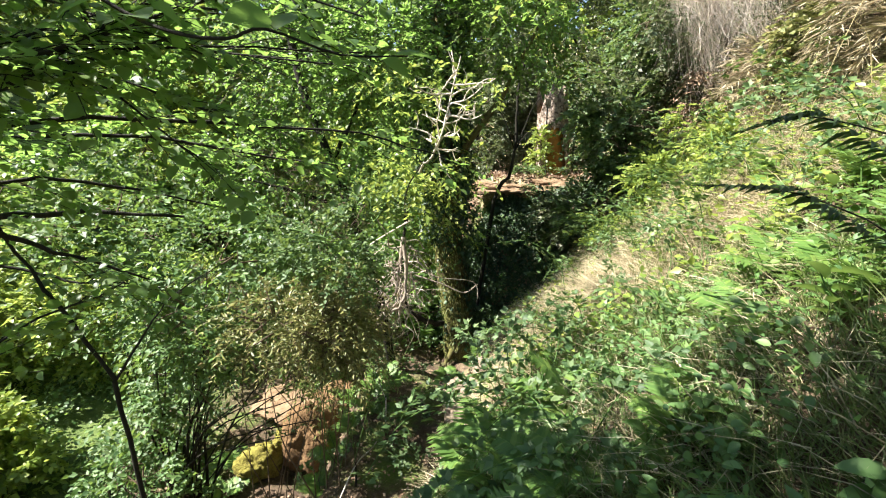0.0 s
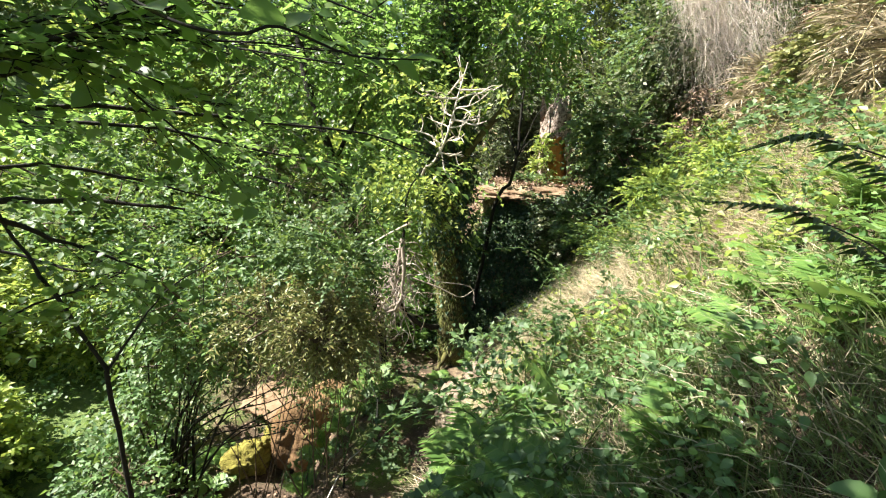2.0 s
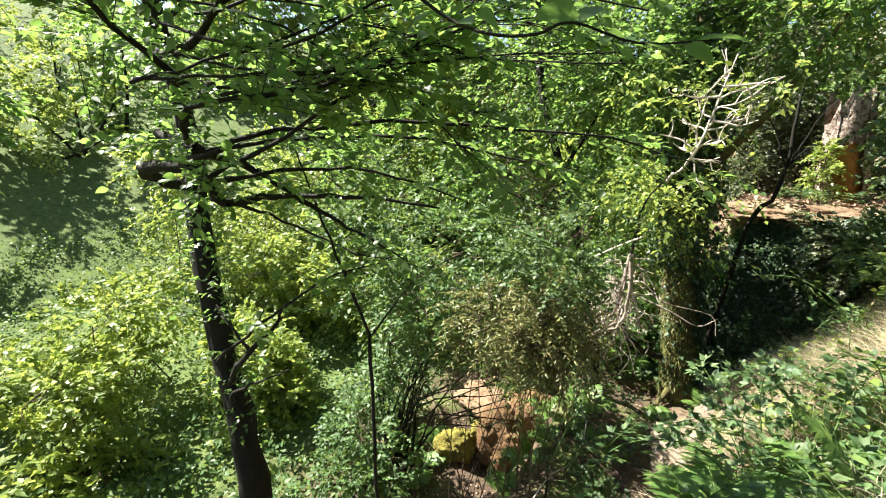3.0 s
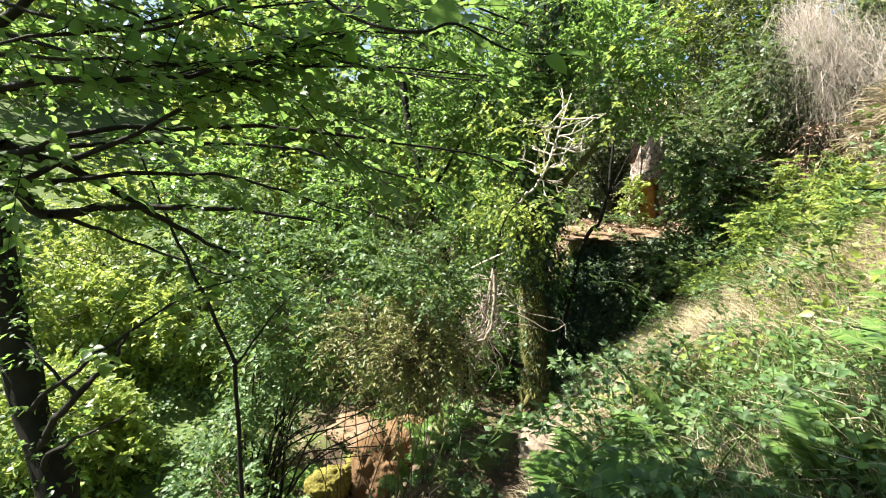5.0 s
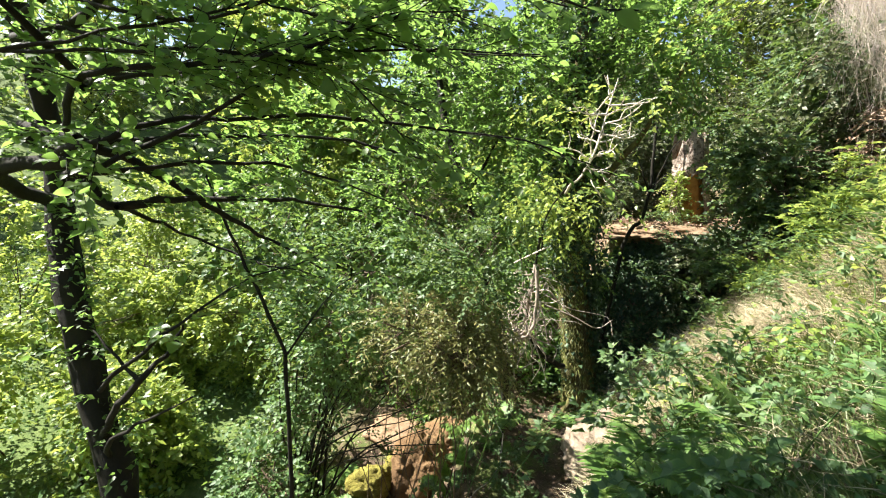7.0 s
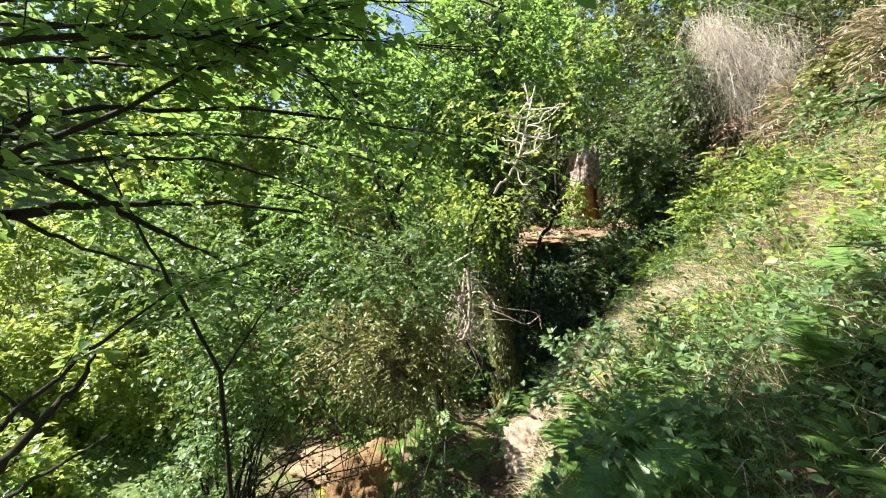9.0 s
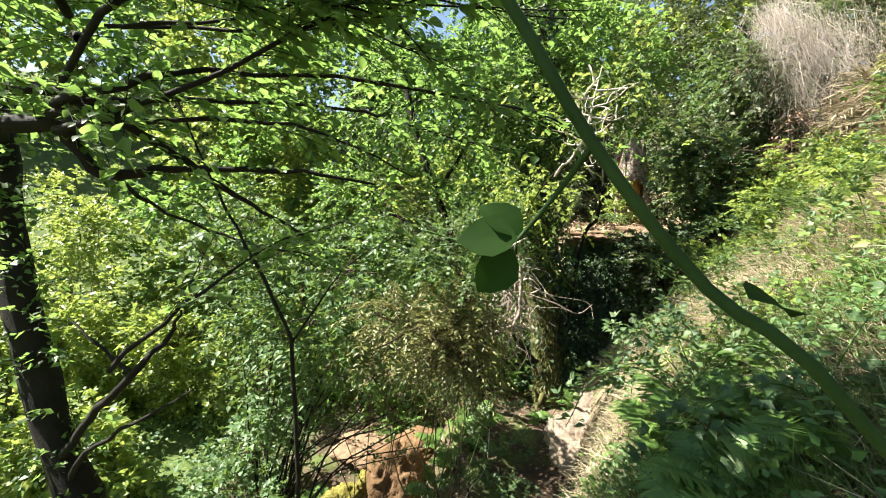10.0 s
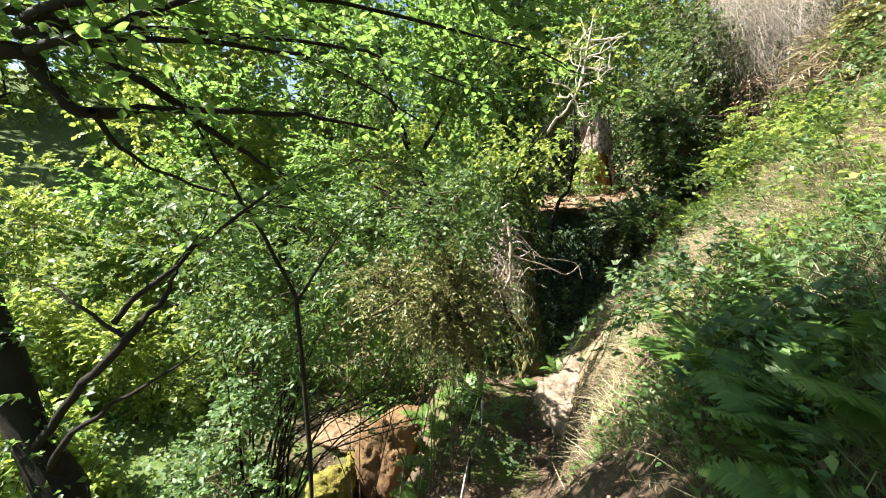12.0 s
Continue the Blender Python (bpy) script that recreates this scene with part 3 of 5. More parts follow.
# the fan of thin stems
rng = np.random.default_rng(7)
fan_base = np.array((-4.5, 5.7, gz(-4.5, 5.7) - 0.05))
fan = thing("coppiced_shrub", fan_base, "fan of thin dark bare stems with sparse leaves above the rocks", "shrub")
fan_l, fan_t = [], []
for i in range(26):
    s = i / 25
    f = fan_base + (rng.normal(0.1, 0.22), rng.normal(0, 0.15), 0)
    tip = np.array((-4.6 + 2.7 * s + rng.normal(0, 0.25), 5.7 + rng.normal(0, 0.3), -1.4 - 1.1 * s + rng.uniform(-0.6, 0.5)))
    mid = f * 0.5 + tip * 0.5 + np.array((-0.3 * s, 0, 0.15 + 0.35 * s)) + rng.normal(0, 0.1, 3)
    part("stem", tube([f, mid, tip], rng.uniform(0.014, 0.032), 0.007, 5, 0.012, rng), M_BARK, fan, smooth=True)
    a, t = sprays(rng, mid + (tip - mid) * rng.uniform(0, 1, (4, 1)), unit(tip - mid) + rng.normal(0, 0.6, (4, 3)), rng.uniform(0.15, 0.4, 4), 8, 0.3, 0.06)
    fan_l.append(a)
    fan_t.append(t)
part("twigwork", join(*fan_t), M_BARK, fan, kind="stuff")
part("crown", join(*fan_l), M_BRAMBLE, fan, kind="stuff")

# forked sapling
sx, sy = -2.15, 2.75
sap = thing("sapling", (sx, sy, gz(sx, sy) - 0.05), "thin dark forked sapling with sparse leaves", "tree")
part("trunk", tube([(sx, sy, gz(sx, sy) - 0.05), (-2.35, 2.7, -1.6), (-2.42, 2.72, -0.35)], 0.02, 0.017, 6, 0.012, rng), M_BARK, sap, smooth=True)
part("limb", tube([(-2.42, 2.72, -0.35), (-2.65, 2.68, 0.15), (-3.0, 2.7, 0.7), (-3.25, 2.72, 1.15), (-3.5, 2.7, 1.7)], 0.018, 0.006, 6, 0.006, rng), M_BARK, sap, smooth=True)
part("limb", tube([(-2.42, 2.72, -0.35), (-2.2, 2.85, 0.05), (-2.05, 3.0, 0.3), (-1.7, 3.2, 0.55)], 0.012, 0.003, 6, 0.006, rng), M_BARK, sap, smooth=True)
p0 = np.array([(-2.8, 2.7, 0.4), (-3.1, 2.7, 0.9), (-2.1, 2.95, 0.25), (-1.8, 3.1, 0.5), (-3.4, 2.7, 1.5), (-2.5, 2.7, -0.1)]).repeat(2, 0)
a, t = sprays(rng, p0, rng.normal(0, 1, p0.shape), rng.uniform(0.3, 0.6, len(p0)), 9, 0.3, 0.06)
part("twigwork", t, M_BARK, sap, kind="stuff")
part("crown", a, M_HAZEL, sap, kind="stuff")

# slanting young tree behind the bush
sl = thing("leaning_tree", (-1.0, 8.0, gz(-1.0, 8.0) - 0.1), "dark leaning tree trunk with green leaves beside the path", "tree")
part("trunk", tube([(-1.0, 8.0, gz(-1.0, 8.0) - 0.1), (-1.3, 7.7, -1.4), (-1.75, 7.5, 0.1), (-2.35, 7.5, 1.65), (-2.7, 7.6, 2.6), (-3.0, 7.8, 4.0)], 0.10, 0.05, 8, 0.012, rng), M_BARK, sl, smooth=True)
part("limb", tube([(-1.75, 7.5, 0.1), (-2.5, 7.0, 0.5), (-3.3, 6.8, 0.7)], 0.05, 0.015, 6, 0.01, rng), M_BARK, sl, smooth=True)
part("limb", tube([(-2.1, 7.5, 1.0), (-1.6, 7.2, 1.8), (-1.2, 6.9, 2.9)], 0.045, 0.012, 6, 0.01, rng), M_BARK, sl, smooth=True)
st, wy = [], []
for c, r, n in [((-2.6, 7.2, 2.6), (1.4, 0.9, 1.0), 420), ((-1.2, 7.0, 2.6), (0.9, 0.8, 0.9), 330), ((-3.2, 6.9, 0.9), (0.9, 0.7, 0.6), 260), ((-1.9, 7.4, 4.2), (1.4, 1.0, 0.8), 180), ((-1.6, 7.0, 0.7), (0.8, 0.5, 0.6), 260), ((-2.3, 6.6, -0.2), (0.8, 0.5, 0.6), 220)]:
    u = rnd_dir(rng, n)
    st.append(np.array(c) + u * np.array(r) * rng.uniform(0.2, 1, (n, 1)) ** 0.5)
    wy.append(u + rng.normal(0, 0.6, (n, 3)))
st, wy = np.concatenate(st), np.concatenate(wy)
a, t = sprays(rng, st, wy, rng.uniform(0.3, 0.6, len(st)), 13, 0.3, 0.085)
part("twigwork", t, M_TWIG, sl, kind="stuff")
part("crown", a, M_HAZEL, sl, kind="stuff")

# ---- the ivy-clad tree at the gully ----
rng = np.random.default_rng(11)
ivy_line = [(0.42, 8.85, gz(0.42, 8.85) - 0.15), (0.36, 8.8, -2.6), (0.18, 8.7, -1.4), (-0.05, 8.6, 0.0), (-0.25, 8.6, 1.6), (-0.35, 8.7, 3.2), (-0.3, 8.8, 5.2)]
ivy = thing("ivy_clad_tree", (0.42, 8.85, gz(0.42, 8.85) - 0.1), "leaning mossy tree trunk clad in dark ivy beside the path", "tree")
part("trunk", tube(ivy_line, 0.36, 0.16, 16, 0.025, rng), M_MOSSBARK, ivy, "mossy bark, sunlit on one side", smooth=True)
for e in [(0.95, 8.5, -3.3), (0.1, 8.25, -3.35), (-0.2, 8.9, -3.35), (0.7, 9.2, -3.4)]:
    part("root", tube([(0.38, 8.82, -2.75), ((0.36 + e[0]) / 2, (8.8 + e[1]) / 2, -3.12), e], 0.10, 0.035, 7, 0.012, rng), M_MOSSBARK, ivy, smooth=True)
for pts, r in [([(-0.1, 8.6, 0.6), (0.3, 8.2, 1.4), (0.9, 7.9, 2.4), (1.4, 7.9, 3.6)], 0.09), ([(-0.25, 8.6, 1.6), (-1.0, 8.2, 2.4), (-1.7, 8.0, 3.6)], 0.08), ([(-0.3, 8.7, 2.6), (0.2, 9.2, 3.6), (0.6, 9.4, 5.0)], 0.08)]:
    part("limb", tube(pts, r, 0.02, 7, 0.015, rng), M_MOSSBARK, ivy, smooth=True)
line = np.array(ivy_line)
k = rng.uniform(0.05, 1.0, 9000) ** 0.8 * (len(line) - 1)
i0 = np.clip(k.astype(int), 0, len(line) - 2)
cen = line[i0] + (line[i0 + 1] - line[i0]) * (k - i0)[:, None]
ang = rng.uniform(0, 2 * np.pi, len(k))
low = (k < 2.6) & (np.cos(ang - 3.9) > 0.1) & (rng.uniform(0, 1, len(k)) < 0.85)
k, cen, ang = k[~low], cen[~low], ang[~low]
out = np.stack([np.cos(ang), np.sin(ang), rng.normal(0, 0.25, len(k))], -1)
lump = 0.5 + vnoise(cen[:, 2] * 2.3 + 7, ang * 1.1, 5)
rad = (0.27 + 0.24 * rng.uniform(0, 1, len(k)) * lump) * (0.9 + 0.35 * (k > 2.5))
part("ivy", leaves(cen + out * rad[:, None], np.stack([out[:, 0] * 0.4, out[:, 1] * 0.4, -np.ones(len(k))], -1) + rng.normal(0, 0.5, (len(k), 3)), out + (0, 0, 0.5) + rng.normal(0, 0.35, (len(k), 3)), 0.095 * rng.uniform(0.6, 1.2, len(k)), IVY, IVY_F), M_IVY, ivy, "glossy dark ivy leaves", kind="stuff")
k = rng.uniform(0.1, 3.2, 4200)
i0 = k.astype(int)
cen = line[i0] + (line[i0 + 1] - line[i0]) * (k - i0)[:, None]
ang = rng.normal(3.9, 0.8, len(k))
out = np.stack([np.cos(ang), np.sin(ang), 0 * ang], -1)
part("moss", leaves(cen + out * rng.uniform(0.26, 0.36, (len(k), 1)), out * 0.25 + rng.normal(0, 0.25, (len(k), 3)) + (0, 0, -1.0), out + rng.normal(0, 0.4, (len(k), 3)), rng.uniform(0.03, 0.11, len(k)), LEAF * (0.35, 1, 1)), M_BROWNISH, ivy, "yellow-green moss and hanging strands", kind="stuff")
st, wy = [], []
for c, r, n in [((-0.3, 8.4, 4.4), (1.2, 1.0, 0.9), 280), ((0.9, 8.0, 3.5), (1.0, 0.8, 0.9), 330), ((-1.4, 8.1, 3.4), (0.9, 0.7, 0.8), 200), ((-0.2, 7.9, 2.3), (0.6, 0.5, 0.5), 130)]:
    u = rnd_dir(rng, n)
    st.append(np.array(c) + u * np.array(r) * rng.uniform(0.2, 1, (n, 1)) ** 0.5)
    wy.append(u + rng.normal(0, 0.6, (n, 3)))
st, wy = np.concatenate(st), np.concatenate(wy)
a, t = sprays(rng, st, wy, rng.uniform(0.3, 0.6, len(st)), 13, 0.3, 0.09)
part("twigwork", t, M_TWIG, ivy, kind="stuff")
part("crown", a, M_HAZEL, ivy, kind="stuff")

# tangle of dead vines hanging before it
vine = thing("dead_vine_tangle", (-0.55, 6.1, 0.6), "tangle of bleached dead vines and roots hanging from the tree", "dead vines")
for i in range(96):
    z = rng.uniform(-1.0, 0.05)
    s = np.array((-0.58 + rng.normal(0, 0.13), 5.85 + rng.normal(0, 0.1), z))
    e = s + rng.normal(0, 1, 3) * (0.36, 0.16, 0.24) + (-0.02, -0.05, -0.25)
    if i % 4 == 0:
        out = rng.choice([-1.0, 1.0])
        e = s + np.array((out * rng.uniform(0.1, 0.4), -0.1, -rng.uniform(0.4, 0.75)))
    m1 = s * 0.6 + e * 0.4 + rng.normal(0, 0.08, 3)
    m2 = s * 0.25 + e * 0.75 + rng.normal(0, 0.1, 3)
    r = rng.choice([0.005, 0.008, 0.013], p=[0.5, 0.34, 0.16])
    part("vine", tube([s, m1, m2, e], r, r * 0.4, 5), M_PALEWOOD if i % 3 == 0 else M_VINE, vine, smooth=True)
for i in range(9):
    x = -0.62 + 0.09 * (i - 4)
    s = np.array((-0.62 + rng.normal(0, 0.03), 5.82, -0.72 + rng.normal(0, 0.06)))
    part("root", tube([s, (s[0] * 0.4 + x * 0.6, 5.76, -0.95), (x, 5.72, -1.2 + 0.02 * abs(i - 4)), (x + rng.normal(0, 0.08), 5.7, -1.42 + rng.normal(0, 0.08))], 0.013, 0.005, 6), M_PALEWOOD if i % 2 else M_VINE, vine, smooth=True)
part("root", tube([(-0.55, 5.9, 0.15), (-0.58, 5.84, -0.3), (-0.62, 5.82, -0.75)], 0.03, 0.022, 7, 0.008, rng), M_VINE, vine, smooth=True)
part("stick", tube([(-0.42, 5.9, 0.42), (-0.8, 5.7, 0.2), (-1.15, 5.6, -0.05)], 0.014, 0.008, 5), M_PALEWOOD, vine, smooth=True)
part("root", tube([(-0.5, 5.7, 0.2), (-0.46, 5.65, -0.4), (-0.5, 5.6, -0.75), (-0.75, 5.5, -0.95), (-0.95, 5.45, -1.3)], 0.03, 0.012, 7, 0.01, rng), M_VINE, vine, smooth=True)
part("root", tube([(0.0, 8.0, -2.2), (-0.25, 7.0, -1.7), (-0.6, 6.2, -0.9), (-0.55, 6.15, 0.6)], 0.06, 0.02, 7, 0.01, rng), M_BARK, vine, "dark living stem", smooth=True)

# bleached bare branches
dead = thing("dead_branch", (-0.3, 5.1, 0.95), "bleached bare twisted dead branches among green leaves", "dead branch")
part("stem", tube([(-0.5, 6.0, 0.3), (-0.42, 5.1, 0.95), (-0.12, 4.4, 1.4)], 0.012, 0.009, 6, 0.006, rng), M_BARK, dead, "dark living stem", smooth=True)
limb_pts = [(-0.2, 4.6, 1.25), (-0.15, 4.45, 1.35), (-0.05, 4.35, 1.45), (0.05, 4.22, 1.7), (0.1, 4.3, 2.0), (0.18, 4.4, 2.4)]
part("limb", tube(limb_pts, 0.016, 0.005, 6, 0.006, rng), M_PALEWOOD, dead, smooth=True)
for i in range(17):
    k = rng.uniform(2.2, 4.9)
    a0, a1 = np.array(limb_pts[int(k)]), np.array(limb_pts[int(k) + 1])
    s = a0 + (a1 - a0) * (k % 1)
    d = unit(np.array((rng.normal(0.15, 0.9), rng.normal(0, 0.35), rng.normal(0.1, 0.5))))
    pts = [s]
    for _ in range(4):
        d = unit(d + rng.normal(0, 0.45, 3) * (1, 0.5, 1))
        pts.append(pts[-1] + d * rng.uniform(0.06, 0.13))
    part("twig", tube(pts, rng.uniform(0.008, 0.012), 0.004, 5), M_PALEWOOD, dead, smooth=True)
    for j in (1, 2, 3):
        e = unit(d + rng.normal(0, 0.9, 3) * (1, 0.5, 1))
        f = pts[j] + e * rng.uniform(0.06, 0.11)
        part("twig", tube([pts[j], f, f + unit(e + rng.normal(0, 0.7, 3)) * 0.09], 0.006, 0.0025, 5), M_PALEWOOD, dead, smooth=True)
p0 = np.array((-0.1, 4.5, 2.05)) + rng.normal(0, 1, (60, 3)) * (0.4, 0.25, 0.25)
a, t = sprays(rng, p0, rng.normal(0, 1, p0.shape), rng.uniform(0.15, 0.35, len(p0)), 8, 0.2, 0.065)
clim = thing("climbing_shrub", (-0.5, 6.0, 0.3), "yellow-green climber with sunlit leaves over the dead branches", "climber")
part("twigwork", t, M_CANE, clim, kind="stuff")
p1 = np.array((-0.45, 5.3, 1.15)) + rng.normal(0, 1, (110, 3)) * (0.4, 0.4, 0.22)
b2, t2 = sprays(rng, p1, rng.normal(0, 1, p1.shape) + (0, 0, -0.3), rng.uniform(0.2, 0.4, len(p1)), 9, 0.35, 0.075)
part("twigwork", t2, M_CANE, clim, kind="stuff")
p2 = np.array((-0.3, 7.7, 0.35)) + rng.normal(0, 1, (120, 3)) * (0.28, 0.35, 0.5)
b3, t3 = sprays(rng, p2, rng.normal(0, 1, p2.shape) * (1, 1, 0.4) + (0, 0, -0.8), rng.uniform(0.25, 0.55, len(p2)), 10, 0.35, 0.065)
part("twigwork", t3, M_CANE, clim, kind="stuff")
part("crown", join(a, b2, b3), M_BRIGHT, clim, kind="stuff")

# ---- the stump on the far bank ----
def stump():
    rng = np.random.default_rng(5)
    c = np.array((2.85, 13.0, gz(2.85, 13.0) - 0.1))
    ob = thing("tree_stump", c, "tall broken pale tree stump with an orange rotten hollow", "stump")
    n, rows = 26, 22

    def shell(r0, r1, h, lo, hi, rough):
        vs, fs = [], []
        for i in range(rows):
            s = i / (rows - 1)
            for j in range(n):
                an = lo + (hi - lo) * j / (n - 1)
                r = (r0 + (r1 - r0) * s) * (1 + rough * (noise.noise((math.cos(an) * 2.5, math.sin(an) * 2.5, s * 4)) + 0.5 * noise.noise((an * 4, s * 11, 3))))
                if s < 0.12:
                    r *= 1 + (0.12 - s) * 3
                top = h * (0.86 + 0.3 * noise.noise((math.cos(an) * 2.6, math.sin(an) * 2.6, 0.3)) + 0.08 * noise.noise((math.cos(an) * 9, math.sin(an) * 9, 2.3)))
                vs.append((c[0] + r * math.cos(an) - 0.30 * s, c[1] + r * math.sin(an), c[2] + top * s))
        for i in range(rows - 1):
            for j in range(n - 1):
                q = i * n + j
                fs += [(q, q + 1, q + n + 1), (q, q + n + 1, q + n)]
        return np.array(vs), np.array(fs)
    full = math.radians(-90)
    part("heartwood", shell(0.34, 0.28, 2.35, 0, 2 * math.pi, 0.16), M_ROT, ob, "orange rotten heartwood")
    v, f = shell(0.46, 0.38, 2.75, full + 0.6, full + 2 * math.pi - 0.6, 0.26)
    up = shell(0.42, 0.36, 2.72, 0, 2 * math.pi, 0.26)
    keep = up[0][up[1]].mean(1)[:, 2] > c[2] + 1.45
    part("bark", join((v, f), (up[0] + (0, -0.012, 0), up[1][keep])), M_STUMP, ob, "pale weathered bark")
    p0 = c + np.array((-0.3, 0, 2.6)) + rng.normal(0, 1, (70, 3)) * (0.3, 0.2, 0.15)
    a, t = sprays(rng, p0, rng.normal(0, 1, p0.shape), rng.uniform(0.2, 0.4, 70), 10, 0.3, 0.07)
    p1 = c + np.array((0.32, -0.2, 1.3)) + rng.normal(0, 1, (90, 3)) * (0.12, 0.14, 0.7)
    b, _ = sprays(rng, p1, rng.normal(0, 1, p1.shape) + (0, -0.5, -0.3), rng.uniform(0.15, 0.35, 90), 9, 0.4, 0.07)
    part("ivy", b, M_IVY, ob, "dark ivy on the shaded side", kind="stuff")
    part("growth", a, M_HERB, ob, "fresh green leaves on the broken top", kind="stuff")


stump()
shrub("young_shrub", 330, (2.3, 12.6), [((2.3, 12.5, 1.3), (0.22, 0.2, 0.45), 70), ((2.35, 12.5, 0.85), (0.25, 0.2, 0.3), 40)], "bright yellow-green young shrub beside the stump", "shrub", M_BRIGHT, 0.09, 10, 0.3, 0.3, 3, 0.012)
snag = thing("bent_sapling", (0.95, 10.6, gz(0.95, 10.6)), "dark curved bare sapling before the stump", "sapling")
part("trunk", tube([(0.75, 10.5, gz(0.75, 10.5) - 0.1), (1.0, 10.3, 0.0), (1.28, 10.2, 0.6), (1.38, 10.2, 1.4), (1.33, 10.25, 2.4), (1.45, 10.3, 3.6)], 0.055, 0.02, 7, 0.012, rng), M_BARK, snag, smooth=True)
for e in [(1.9, 10.0, 2.6), (0.8, 10.1, 2.2), (1.8, 10.2, 1.7)]:
    part("limb", tube([(1.37, 10.2, 1.2), ((1.37 + e[0]) / 2, 10.15, e[2] * 0.5 + 0.75), e], 0.018, 0.005, 5, 0.01, rng), M_BARK, snag, smooth=True)

# ---- the near tree whose branches reach over the bank ----
rng = np.random.default_rng(21)
nb = (-4.0, 2.4, gz(-4.0, 2.4) - 0.1)
near = thing("hazel_tree", nb, "dark crooked hazel tree with long leafy branches over the bank", "tree")
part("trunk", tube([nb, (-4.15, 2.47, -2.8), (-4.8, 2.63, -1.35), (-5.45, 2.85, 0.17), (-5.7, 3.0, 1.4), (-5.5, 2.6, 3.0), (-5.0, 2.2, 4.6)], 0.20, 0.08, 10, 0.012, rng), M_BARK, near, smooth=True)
limbs = [
    ([(-5.55, 2.9, 0.75), (-5.0, 2.2, 1.0), (-4.3, 1.75, 1.2), (-3.65, 1.74, 1.28), (-3.53, 1.83, 1.2), (-3.39, 1.91, 0.97), (-3.17, 2.13, 1.02), (-2.75, 2.37, 1.06), (-2.28, 2.6, 1.09), (-1.8, 2.9, 1.0)], 0.085, 0.01),
    ([(-3.38, 1.7, 1.45), (-3.28, 2.06, 1.29), (-3.1, 2.25, 1.13), (-2.85, 2.54, 0.88), (-2.61, 2.73, 0.69), (-2.3, 3.1, 0.4)], 0.045, 0.008),
    ([(-3.4, 1.6, 1.3), (-3.01, 1.56, 1.26), (-2.43, 1.63, 1.5), (-1.7, 1.8, 1.95), (-1.0, 2.0, 2.4)], 0.028, 0.006),
    ([(-3.38, 1.7, 1.4), (-2.96, 2.2, 1.52), (-2.08, 2.78, 1.6), (-1.47, 3.09, 1.5), (-0.8, 3.5, 1.4)], 0.024, 0.005),
    ([(-3.3, 1.9, 0.97), (-3.55, 2.5, 0.75), (-3.15, 2.85, 0.5), (-2.74, 2.9, 0.4), (-2.3, 3.2, 0.3)], 0.02, 0.006),
    ([(-3.3, 1.55, 1.35), (-2.93, 1.5, 1.43), (-2.52, 1.84, 1.62), (-1.66, 2.49, 1.73), (-0.53, 3.19, 1.68), (0.1, 3.6, 1.5)], 0.03, 0.004),
    ([(-3.3, 1.55, 1.2), (-2.86, 1.5, 1.25), (-2.4, 1.95, 1.36), (-1.9, 2.43, 1.3), (-1.5, 2.9, 1.1)], 0.026, 0.005),
    ([(-3.3, 1.6, 1.5), (-2.42, 1.15, 1.75), (-1.85, 1.41, 1.86), (-1.4, 1.78, 2.07), (-0.9, 2.2, 2.4)], 0.024, 0.004),
    ([(-3.38, 1.75, 2.2), (-2.7, 1.7, 2.5), (-1.9, 2.0, 2.7), (-1.0, 2.5, 2.75), (-0.2, 3.0, 2.6)], 0.03, 0.005),
    ([(-5.4, 2.6, 2.6), (-3.6, 2.4, 3.0), (-2.2, 2.8, 3.1), (-1.4, 3.1, 3.0)], 0.03, 0.006),
    ([(-3.35, 1.85, 3.2), (-2.4, 1.3, 3.6), (-1.4, 1.1, 3.7), (-0.4, 1.2, 3.6)], 0.03, 0.006),
    ([(-3.35, 1.7, 1.9), (-2.9, 0.9, 2.3), (-2.2, 0.3, 2.6), (-1.3, 0.1, 2.7)], 0.028, 0.006),
    ([(-3.35, 1.85, 3.4), (-3.0, 2.8, 3.9), (-2.4, 3.8, 4.0)], 0.03, 0.008),
    ([(-2.8, 1.36, -0.13), (-2.45, 1.5, 0.25), (-2.15, 1.8, 0.55), (-1.75, 2.2, 0.75)], 0.016, 0.004),
    ([(-3.4, 1.8, 1.8), (-4.0, 2.3, 2.0), (-4.6, 3.0, 2.1)], 0.03, 0.008),
    ([(-5.6, 2.95, 1.3), (-4.6, 2.1, 1.45), (-3.9, 1.75, 1.5), (-3.38, 1.7, 1.45)], 0.06, 0.035),
    ([(-5.6, 2.7, 2.4), (-4.4, 2.0, 2.2), (-3.38, 1.75, 2.2)], 0.05, 0.03),
]
for i in range(8):
    s = np.array((-3.3 + rng.normal(0, 0.15), rng.uniform(1.2, 2.0), rng.uniform(1.5, 2.5)))
    e = np.array((rng.uniform(-1.4, -0.2), rng.uniform(1.7, 2.6), rng.uniform(1.5, 2.5)))
    limbs.append(([tuple(s), tuple(s * 0.65 + e * 0.35 + rng.normal(0, 0.1, 3) + (0, 0, 0.1)), tuple(s * 0.3 + e * 0.7 + rng.normal(0, 0.1, 3) + (0, 0, 0.08)), tuple(e)], 0.014, 0.004))
lv, tw = [], []
